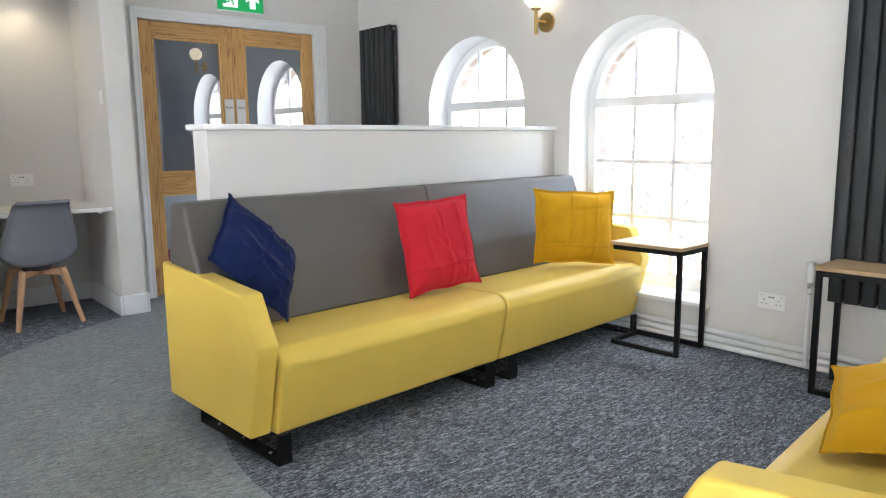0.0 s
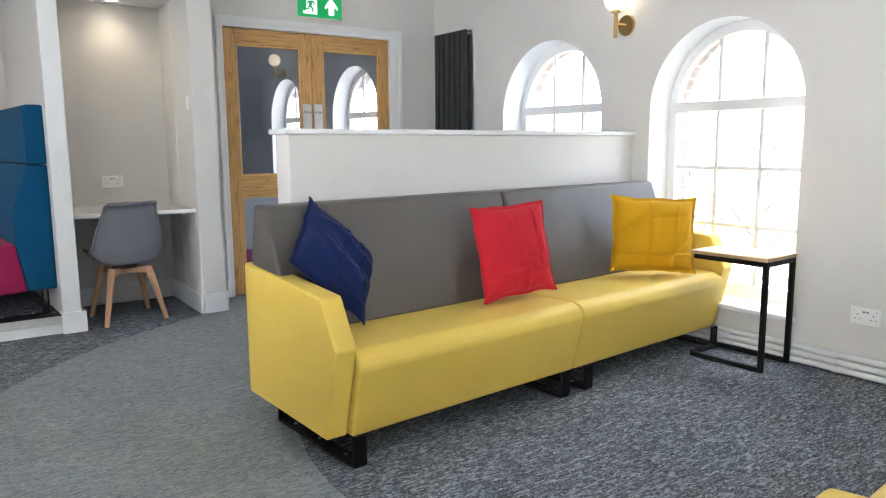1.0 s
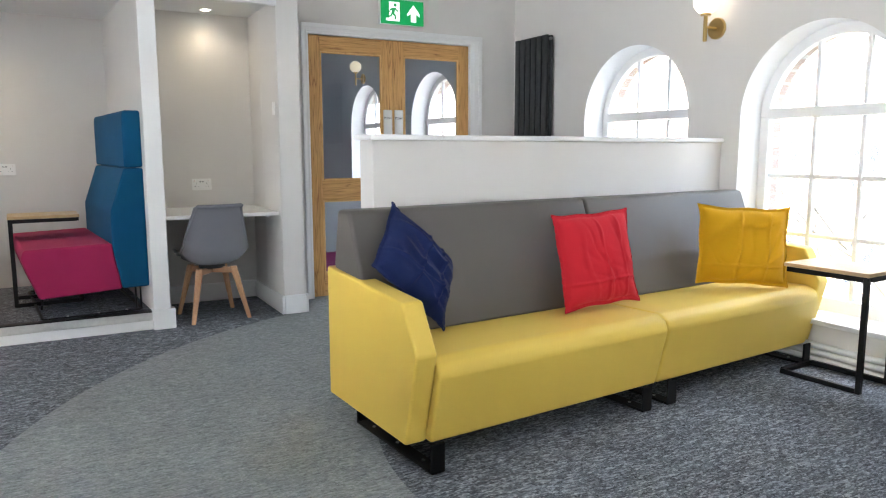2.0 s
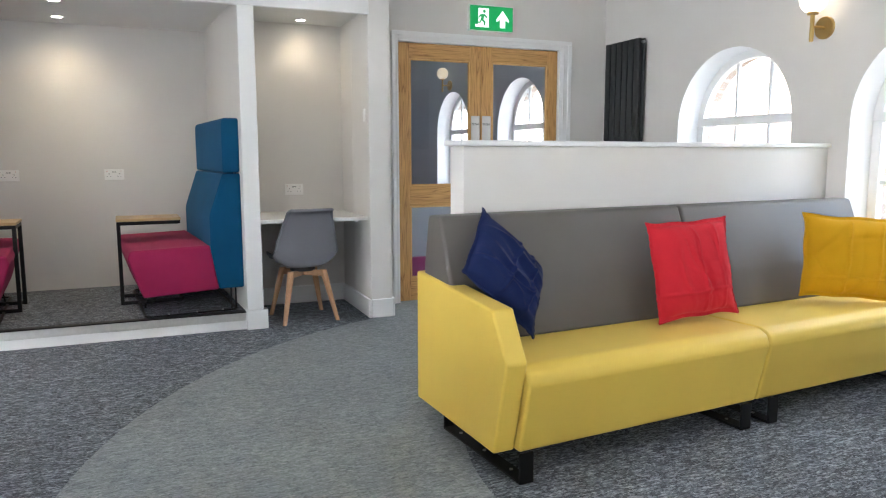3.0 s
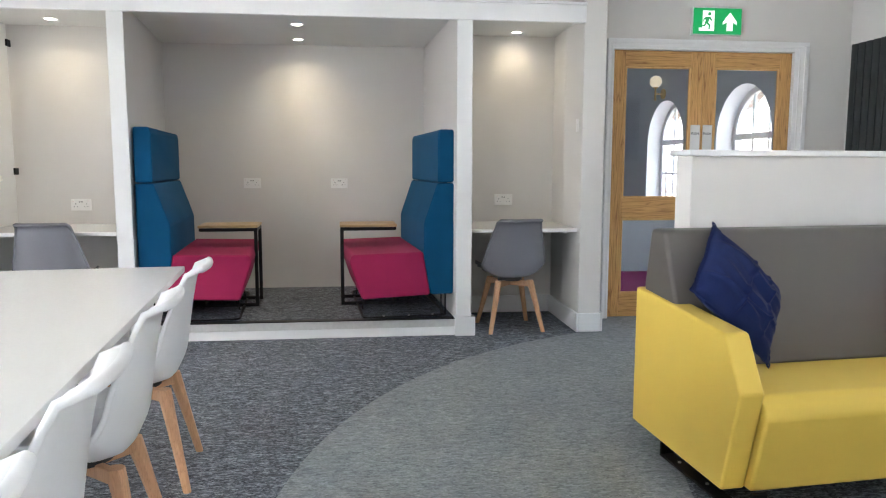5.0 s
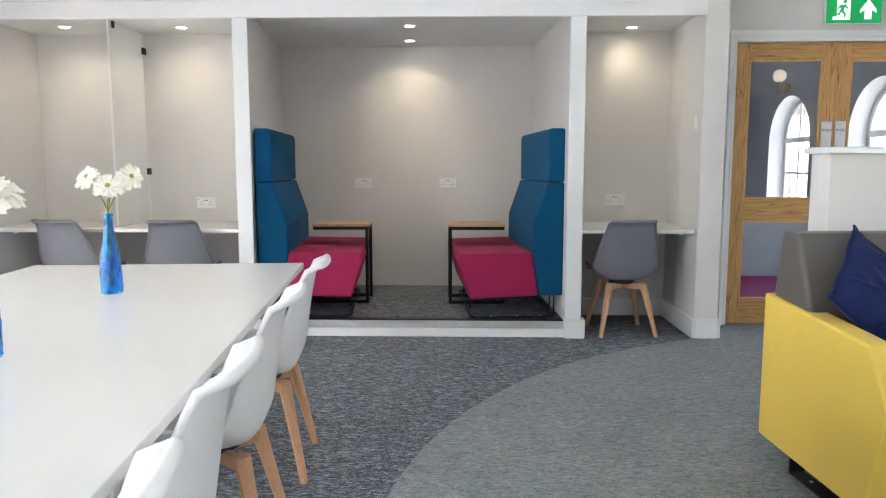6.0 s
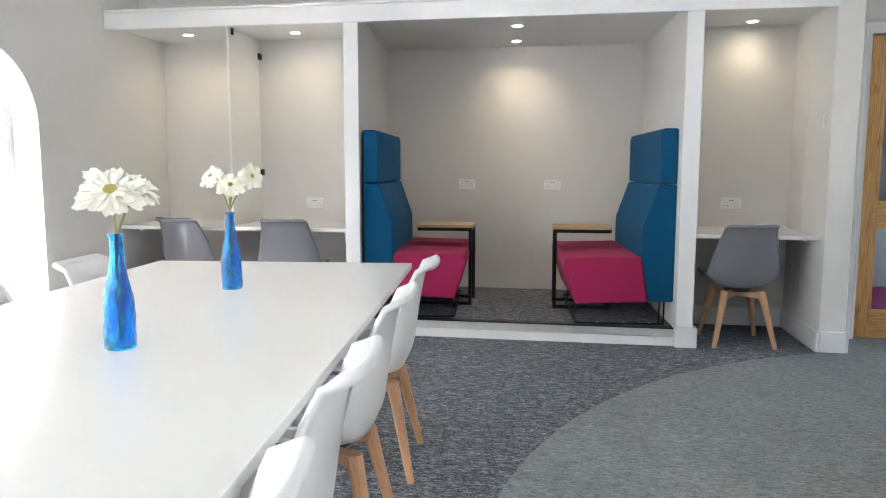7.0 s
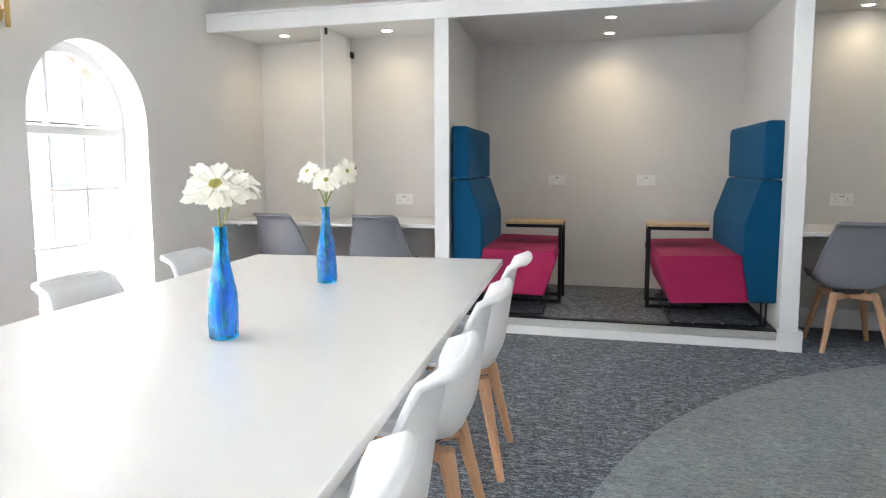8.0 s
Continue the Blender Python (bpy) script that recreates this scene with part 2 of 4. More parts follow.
def prism(bm, poly, a, b, axes="xz", r=0.0, seg=3):
    """A flat outline in the plane of axes, drawn out from a to b along the third axis."""
    i, j = "xyz".index(axes[0]), "xyz".index(axes[1])
    k = 3 - i - j
    rows = []
    for d in (a, b):
        row = []
        for u, v in poly:
            p = [0, 0, 0]
            p[i], p[j], p[k] = u, v, d
            row.append(bm.verts.new(p))
        rows.append(row)
    n = len(poly)
    fs = [bm.faces.new(rows[0]), bm.faces.new(rows[1][::-1])]
    fs += [bm.faces.new((rows[0][q], rows[0][(q + 1) % n], rows[1][(q + 1) % n], rows[1][q])) for q in range(n)]
    if r > 0:
        es = list({e for f in fs for e in f.edges})
        bmesh.ops.bevel(bm, geom=es, offset=r, segments=seg, affect="EDGES", profile=0.5)
    return bm


def lathe(bm, profile, n=24, centre=(0, 0, 0)):
    rings = []
    for r, z in profile:
        if r < 1e-5:
            rings.append([bm.verts.new((centre[0], centre[1], centre[2] + z))])
        else:
            rings.append([bm.verts.new((centre[0] + r * math.cos(2 * math.pi * q / n), centre[1] + r * math.sin(2 * math.pi * q / n), centre[2] + z)) for q in range(n)])
    for a, b in zip(rings, rings[1:]):
        for q in range(n):
            p = (q + 1) % n
            if len(a) == 1 and len(b) == 1:
                continue
            if len(a) == 1:
                bm.faces.new((a[0], b[p], b[q]))
            elif len(b) == 1:
                bm.faces.new((a[q], a[p], b[0]))
            else:
                bm.faces.new((a[q], a[p], b[p], b[q]))
    return bm


def tube(bm, pts, r, n=10, closed=False, flat=1.0):
    """A rod through points; r may be one radius or one a point."""
    pts = [Vector(p) for p in pts]
    rad = r if isinstance(r, (list, tuple)) else [r] * len(pts)
    rings = []
    up = Vector((0, 0, 1))
    for i, p in enumerate(pts):
        a = pts[i - 1] if (i or closed) else p
        b = pts[(i + 1) % len(pts)] if (i + 1 < len(pts) or closed) else p
        d = (b - a).normalized()
        s = d.cross(up)
        if s.length < 0.05:
            s = d.cross(Vector((0, 1, 0)))
        s.normalize()
        t = s.cross(d)
        rings.append([bm.verts.new(p + rad[i] * (math.cos(2 * math.pi * q / n) * s + flat * math.sin(2 * math.pi * q / n) * t)) for q in range(n)])
    pairs = list(zip(rings, rings[1:])) + ([(rings[-1], rings[0])] if closed else [])
    for a, b in pairs:
        for q in range(n):
            bm.faces.new((a[q], a[(q + 1) % n], b[(q + 1) % n], b[q]))
    if not closed:
        bm.faces.new(rings[0][::-1])
        bm.faces.new(rings[-1])
    return bm


def bar_loop(bm, pts, w, d, axis, r=0.004):
    """Square-section bar frame: boxes between points, widths w across and d along axis."""
    for a, b in zip(pts, pts[1:]):
        lo = [min(p, q) for p, q in zip(a, b)]
        hi = [max(p, q) for p, q in zip(a, b)]
        for k in range(3):
            h = (d if k == axis else w) / 2
            lo[k] -= h
            hi[k] += h
        box(bm, lo[0], hi[0], lo[1], hi[1], lo[2], hi[2], r, 1)
    return bm


# ---- setting ----
NY, SY, WX, FX = 3.50, -3.67, -5.43, -4.99
EX, TOP = 4.2, 3.2
RISE = 0.115
ARC_R, ARC_Z, SILL_Z = 0.498, 1.375, 0.245
# N_WINDOWS[2:] and S_WINDOWS[1:] are unseen windows, added for fill light
N_WINDOWS = (-3.936, -2.51, 0.55, 2.1)
FAR_WINDOWS = (-8.84, -6.98)
S_WINDOWS = (-3.780, -1.9, -0.2, 1.5, 3.0)
N_ARCHES = [(-3.936, 0.520, 1.390), (-2.51, ARC_R, ARC_Z), (0.55, ARC_R, ARC_Z), (2.1, ARC_R, ARC_Z)]
S_ARCHES = [(c, 0.480, 1.428) for c in S_WINDOWS]


def floor():
    bm = solid(-6.6, EX, SY - 0.1, 1.386, -0.2, 0.0)
    box(bm, WX - 0.16, EX, 1.386, NY + 0.1, -0.2, 0.0)
    tagged(part("floor", bm, DARKCARPET), "dark blue-grey flecked loop carpet floor", "floor", kind="structure")
    cx, cy = -2.065, 2.504
    bm = bmesh.new()
    n = 144
    ring = []
    for q in range(n + 1):
        a = 2 * math.pi * q / n
        out = (cx + 3.165 * math.cos(a), cy + 3.165 * math.sin(a))
        inn = (cx + 1.68 * math.cos(a), cy + 1.68 * math.sin(a))
        ring.append((bm.verts.new((*inn, 0.004)), bm.verts.new((*out, 0.004)), bm.verts.new((*inn, -0.01)), bm.verts.new((*out, -0.01))))
    for a, b in zip(ring, ring[1:]):
        for f in ((0, 1), (1, 3), (3, 2), (2, 0)):
            bm.faces.new((a[f[0]], a[f[1]], b[f[1]], b[f[0]]))
    bmesh.ops.bisect_plane(bm, geom=bm.verts[:] + bm.edges[:] + bm.faces[:], plane_co=(0, NY, 0), plane_no=(0, 1, 0), clear_outer=True)
    bmesh.ops.bisect_plane(bm, geom=bm.verts[:] + bm.edges[:] + bm.faces[:], plane_co=(WX - 0.05, 0, 0), plane_no=(-1, 0, 0), clear_outer=True)
    patch = solid(WX - 0.05, -4.0, 1.405, NY, -0.01, 0.002)
    tagged(part("floor_threshold", patch, LIGHTCARPET), "pale grey-green carpet in front of the double doors", "carpet", kind="structure")
    ob = tagged(part("floor_ring", bm, LIGHTCARPET), "pale grey-green carpet ring inlaid in the dark carpet", "carpet", kind="structure")
    return ob


def arched_wall(name, y0, y1, x0, x1, arches, label, face=None, less=0.0, zs=SILL_Z, base=-0.2):
    """A wall along x with round-headed openings: arches holds centre, radius and springing height of each."""
    bm = bmesh.new()
    edge = x0
    for c, R, zc in sorted(arches):
        R -= less
        box(bm, edge, c - R, y0, y1, base, TOP)
        box(bm, c - R, c + R, y0, y1, base, zs - 0.02)
        arch = [(c - R * math.cos(math.pi * q / 32), zc + R * math.sin(math.pi * q / 32)) for q in range(33)]
        prism(bm, arch + [(c + R, TOP), (c - R, TOP)], y0, y1, "xz")
        edge = c + R
    box(bm, edge, x1, y0, y1, base, TOP)
    bmesh.ops.recalc_face_normals(bm, faces=bm.faces)
    for f in bm.faces:
        m = f.calc_center_median()
        near = min(abs(m.x - c) - R for c, R, _ in arches)
        if abs(f.normal.y) < 0.5 and near < 0.01 and zs - 0.05 < m.z < TOP - 0.1:
            f.material_index = 1
    face = face or WALL
    return tagged(part(name, bm, [face, face if face is BRICK else REVEAL], smooth=20), label, "wall", kind="structure")


def arched_window(m, R=ARC_R, zs=ARC_Z, t0=1.362, t1=1.424):
    """Arched timber sash in the reveal, local origin at the sill's middle on the inner wall face, +y outwards."""
    win = thing("window_1", m, "white painted arched timber window with small panes", "window", "arched windows", "structure")
    r, zb = R - 0.06, SILL_Z
    y0, y1 = 0.185, 0.236
    bm = bmesh.new()
    rows = []
    for q in range(33):
        a = math.pi * q / 32
        rows.append([bm.verts.new((-rr * math.cos(a), yy, zs + rr * math.sin(a))) for rr, yy in ((R - 0.001, y0), (r, y0), (r, y1), (R - 0.001, y1))])
    for a, b in zip(rows, rows[1:]):
        for q in range(4):
            bm.faces.new((a[q], a[(q + 1) % 4], b[(q + 1) % 4], b[q]))
    for s in (-1, 1):
        box(bm, *sorted((s * (R - 0.001), s * r)), y0, y1, zb, zs - 0.002, 0.003, 1)
    part("frame", bm, TRIM, win)
    part("transom", solid(-r, r, y0 - 0.015, y1, t0, t1, 0.008), TRIM, win)
    part("bottom_rail", solid(-r, r, y0 + 0.01, y1, zb, zb + 0.085, 0.006), TRIM, win)
    part("sill", solid(-R - 0.035, R + 0.035, -0.035, y0 + 0.01, zb - 0.03, zb - 0.001, 0.008), TRIM, win)
    xm = 0.1435 * R / ARC_R
    for x in (-xm, xm):
        part("mullion", solid(x - 0.0135, x + 0.0135, y0 + 0.012, y1 - 0.008, t1, zs + math.sqrt(r * r - x * x) + 0.004, 0.004, 1), TRIM, win)
        part("mullion", solid(x - 0.0135, x + 0.0135, y0 + 0.012, y1 - 0.008, zb + 0.085, t0, 0.004, 1), TRIM, win)
    for z in (1.02, 0.675):
        part("glazing_bar", solid(-r, r, y0 + 0.014, y1 - 0.01, z - 0.013, z + 0.013, 0.004, 1), TRIM, win)
    zs_rows = ((zb + 0.085, 0.664), (0.686, 1.009), (1.031, t0))
    xs_cols = ((-r, -xm - 0.011), (-xm + 0.011, xm - 0.011), (xm + 0.011, r))
    yg = (y0 + y1) / 2
    for za, zc in zs_rows:
        for xa, xb in xs_cols:
            part("pane", solid(xa, xb, yg - 0.002, yg + 0.002, za, zc), PANE, win, smooth=0).visible_shadow = False
    reach = math.sqrt(r * r - max(0.0, t1 - zs) ** 2) - 0.0005
    for xa, xb in xs_cols:
        xa, xb = max(xa, -reach), min(xb, reach)
        top = [(r * math.cos(a), zs + r * math.sin(a)) for a in np.linspace(math.acos(xb / r), math.acos(xa / r), 14)]
        outline = [(xa, t1), (xb, t1)] + [p for p in top if p[1] > t1 + 0.001]
        part("pane", prism(bmesh.new(), outline, yg - 0.002, yg + 0.002, "xz"), PANE, win, smooth=0).visible_shadow = False
    return win


def skirting(name, x0, x1, y0, y1, h=0.14):
    bm = solid(x0, x1, y0, y1, 0.004, h, 0.006, 2)
    return tagged(part(name, bm, TRIM), "white gloss painted skirting board", "skirting", kind="structure")


def room():
    floor()
    arched_wall("wall_north", NY, NY + 0.235, WX - 0.16, EX, N_ARCHES, "warm white plastered wall with arched window openings")
    arched_wall("wall_south", SY - 0.235, SY, WX - 1.2, EX, S_ARCHES, "warm white plastered wall with arched window openings")
    arched_wall("wall_north_outer", NY + 0.237, NY + 0.33, WX - 0.16, EX, N_ARCHES, "red brick outer wall with arched window openings", BRICK, 0.04)
    arched_wall("wall_south_outer", SY - 0.36, SY - 0.237, WX - 1.2, EX, S_ARCHES, "red brick outer wall with arched window openings", BRICK, 0.01)
    far_arches = [(c, 0.528, 1.475) for c in FAR_WINDOWS]
    arched_wall("wall_north_beyond", NY, NY + 0.235, -10.6, WX - 0.162, far_arches, "blue-grey painted wall with arched windows in the next room", GREYWALL, 0.0, 0.255, -0.4)
    arched_wall("wall_north_beyond_outer", NY + 0.237, NY + 0.36, -10.6, WX - 0.162, far_arches, "red brick outer wall with arched window openings", BRICK, 0.03, 0.255, -0.4)
    bm = solid(EX, EX + 0.3, SY - 0.45, NY + 0.45, -0.2, TOP)
    tagged(part("wall_east", bm, WALL), "plain warm white plastered wall", "wall", kind="structure")
    bm = solid(-10.75, EX + 0.3, SY - 0.45, NY + 0.45, TOP, TOP + 0.2)
    tagged(part("ceiling", bm, CEIL), "plain white plastered ceiling", "ceiling", kind="structure")
    # west wall round the double door and over the joinery
    d0, d1, dz = 1.575, 3.055, 2.075
    bm = solid(WX - 0.16, WX, d1, NY, -0.2, TOP)
    box(bm, WX - 0.16, WX, 1.385, d0, -0.2, TOP)
    box(bm, WX - 0.16, WX, d0, d1, dz, TOP)
    box(bm, WX - 0.16, WX, SY, 1.385, 2.23, TOP)
    tagged(part("wall_west", bm, WALL), "warm white plastered wall above the joinery and round the door", "wall", kind="structure")
    # pier at the end of the joinery
    tagged(part("wall_pier", solid(WX, FX, 1.225, 1.385, 0, TOP, 0.004, 1), WALL), "white painted pier beside the desk nook", "wall", kind="structure")
    # booth and nook walls
    yL0, yL1, yR0, yR1 = -1.893, -1.795, 0.350, 0.450
    tagged(part("wall_booth_north", prism(bmesh.new(), [(FX, yR0), (FX, yR1), (-6.48, yR1 - 0.075), (-6.48, yR0 - 0.098)], 0, 2.24, "xy", 0.003, 1), WALL), "white painted partition between booth and desk nook", "wall", kind="structure")
    tagged(part("wall_booth_south", prism(bmesh.new(), [(FX, yL0), (FX, yL1), (-6.48, yL1 - 0.154), (-6.48, yL0 - 0.12)], 0, 2.24, "xy", 0.003, 1), WALL), "white painted partition between booth and desks", "wall", kind="structure")
    tagged(part("wall_booth_back", solid(-6.6, -6.48, yL0 - 0.2, yR1 + 0.1, 0, 2.24), WALL), "white painted back wall of the seating booth", "wall", kind="structure")
    tagged(part("wall_nook_back", solid(-5.87, -5.75, yR1 - 0.06, 1.385, 0, 2.24), WALL), "white painted back wall of the desk nook", "wall", kind="structure")
    tagged(part("wall_nook_side", solid(-5.87, WX, 1.225, 1.384, 0, 2.24), WALL), "white painted side wall of the desk nook", "wall", kind="structure")
    tagged(part("wall_desks_back", solid(-5.87, -5.75, SY, yL0, 0, 2.24), WALL), "white painted back wall behind the desks", "wall", kind="structure")
    bm = solid(-6.48, FX - 0.02, yL1 - 0.16, yR0, 2.205, 2.225)
    box(bm, -5.75, FX - 0.02, yR0 + 0.02, 1.225, 2.19, 2.2245)
    box(bm, -5.75, FX - 0.02, SY, yL0, 2.19, 2.225)
    tagged(part("ceiling_joinery", bm, CEIL), "white painted soffit over booth and desks", "ceiling", kind="structure")
    bm = solid(-6.6, FX - 0.02, SY, 1.225, 2.24, 2.28)
    tagged(part("ledge", bm, TRIM), "white painted top of the joinery", "ledge", kind="structure")
    bm = solid(FX - 0.02, FX + 0.018, SY, 1.232, 2.150, 2.265, 0.003, 1)
    box(bm, FX - 0.02, FX + 0.03, SY, 1.234, 2.265, 2.285, 0.004, 1)
    tagged(part("fascia", bm, TRIM), "white gloss painted fascia with a thin lip", "fascia", kind="structure")
    for a, b in ((yL0, yL1), (yR0, yR1)):
        tagged(part("post_lining", solid(FX, FX + 0.012, a - 0.003, b + 0.003, 0.13, 2.15, 0.003, 1), TRIM), "white gloss painted lining on the partition's end", "trim", kind="structure")
        tagged(part("plinth_block", solid(FX - 0.05, FX + 0.03, a - 0.012, b + 0.03, 0, 0.135, 0.005), TRIM), "white gloss painted plinth block", "trim", kind="structure")
    # booth platform with nosing
    tagged(part("platform", solid(-6.48, FX - 0.03, yL1 - 0.16, yR0, 0.001, RISE - 0.004), DARKCARPET), "raised booth floor covered in dark flecked carpet", "platform", kind="structure")
    tagged(part("riser", solid(FX - 0.03, FX - 0.008, yL1, yR0 - 0.012, 0, 0.062), TRIM), "white gloss painted step riser", "riser", kind="structure")
    bm = solid(FX - 0.045, FX - 0.002, yL1, yR0 - 0.012, 0.062, RISE, 0.003, 1)
    tagged(part("step_nosing", bm, ALU), "worn ribbed aluminium step nosing", "nosing", kind="structure")
    bm = solid(FX - 0.07, FX - 0.002, yL1, yR0 - 0.012, RISE, RISE + 0.006, 0.002, 1)
    tagged(part("nosing_strip", bm, BLACK), "black rubber grip strip on the step", "nosing", kind="structure")
    # skirtings
    skirting("skirting_nook_back", -5.75, -5.73, yR1 - 0.05, 1.225)
    skirting("skirting_nook_side", -5.73, FX + 0.018, 1.205, 1.2255)
    skirting("skirting_pier_front", FX, FX + 0.02, 1.226, 1.385)
    skirting("skirting_pier_north", WX + 0.03, FX + 0.018, 1.385, 1.403)
    skirting("skirting_nook_partition", -5.73, FX - 0.05, yR1, yR1 + 0.018)
    skirting("skirting_desks", -5.75, -5.73, SY, yL0)
    skirting("skirting_south", FX, EX, SY, SY + 0.02)
    skirting("skirting_west", WX, WX + 0.018, 3.155, NY)
    # room beyond the doors
    bm = solid(-10.6, WX - 0.162, 1.387, NY, -0.4, -0.001)
    box(bm, -10.6, -6.80, -1.0, 1.386, -0.4, -0.001)
    tagged(part("floor_beyond", bm, PINKCARPET), "magenta carpet in the room beyond the doors", "floor", kind="structure")
    bm = solid(-10.75, -10.6, -1.15, NY + 0.45, -0.4, TOP)
    box(bm, -10.6, -6.65, -1.15, -1.0, -0.4, TOP)
    box(bm, -6.80, -6.65, -1.0, 1.25, -0.4, TOP)
    box(bm, -6.80, WX - 0.44, 1.25, 1.386, -0.4, TOP)
    tagged(part("wall_beyond", bm, GREYWALL), "blue-grey painted walls of the room beyond", "wall", kind="structure")
    # low wall assumed here; what stands there is unknown
    tagged(part("wall_low_beyond", solid(-7.98, -7.86, 0.6, NY - 0.002, 0, 0.80, 0.004, 1), DIMGREYWALL), "low wall assumed in the room beyond, blue-grey paint darkened", "wall", kind="structure")


def windows():
    first = arched_window(pose(N_WINDOWS[1], NY, 0))
    # out-of-view copies, added to hold fill lamps
    for c in N_WINDOWS[2:]:
        copy_thing(first, pose(c, NY, 0))
    arched_window(pose(N_WINDOWS[0], NY, 0), 0.520, 1.390, 1.392, 1.456)
    for c in FAR_WINDOWS:
        copy_thing(first, pose(c, NY, 0) @ Matrix.Diagonal((1.06, 1, 1.073, 1)))
    south = arched_window(pose(S_WINDOWS[0], SY, 0, 0, 0, 180), 0.480, 1.428, 1.349, 1.406)
    # more unseen copies along the south wall, also for fill
    for c in S_WINDOWS[1:]:
        copy_thing(south, pose(c, SY, 0, 0, 0, 180))
    # added area lamps as sky fill: unseen windows behind the viewpoint, next room's windows
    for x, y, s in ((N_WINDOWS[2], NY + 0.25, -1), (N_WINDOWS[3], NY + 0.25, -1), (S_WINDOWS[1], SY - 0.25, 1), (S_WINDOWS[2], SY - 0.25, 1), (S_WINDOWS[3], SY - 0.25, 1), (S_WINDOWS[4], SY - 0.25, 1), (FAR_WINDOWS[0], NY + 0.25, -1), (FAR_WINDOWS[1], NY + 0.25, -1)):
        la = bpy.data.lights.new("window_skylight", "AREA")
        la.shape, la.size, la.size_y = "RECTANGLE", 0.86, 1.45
        la.energy, la.color = BEYOND_FILL if x < WX else SOUTH_FILL if s > 0 else NORTH_FILL, (0.905, 0.965, 1.04)
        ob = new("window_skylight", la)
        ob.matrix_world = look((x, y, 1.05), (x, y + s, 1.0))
    # area lamps added as high sky, out of view, before the two sofa windows
    for x in N_WINDOWS[:2]:
        la = bpy.data.lights.new("window_skylight", "AREA")
        la.shape, la.size, la.size_y = "RECTANGLE", 1.3, 1.0
        la.energy, la.color = 6.5, (0.905, 0.965, 1.04)
        ob = new("window_skylight", la)
        ob.matrix_world = look((x, NY + 1.2, 2.6), (x, NY - 1.6, 0.3))


room()
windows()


# ---- half wall ----
def half_wall():
    m = pose(-3.137, NY, 0, 0, 0, 4.7)
    w = thing("wall_half", m, "low white painted half wall with a thin cap behind the sofa", "wall", kind="structure")
    L = 2.46
    part("wall_body", solid(-0.125, 0, -L, 0.0, 0, 1.222, 0.003, 1), WALL, w)
    part("cap", solid(-0.150, 0.020, -L - 0.022, 0.0, 1.222, 1.247, 0.006, 2), TRIM, w)


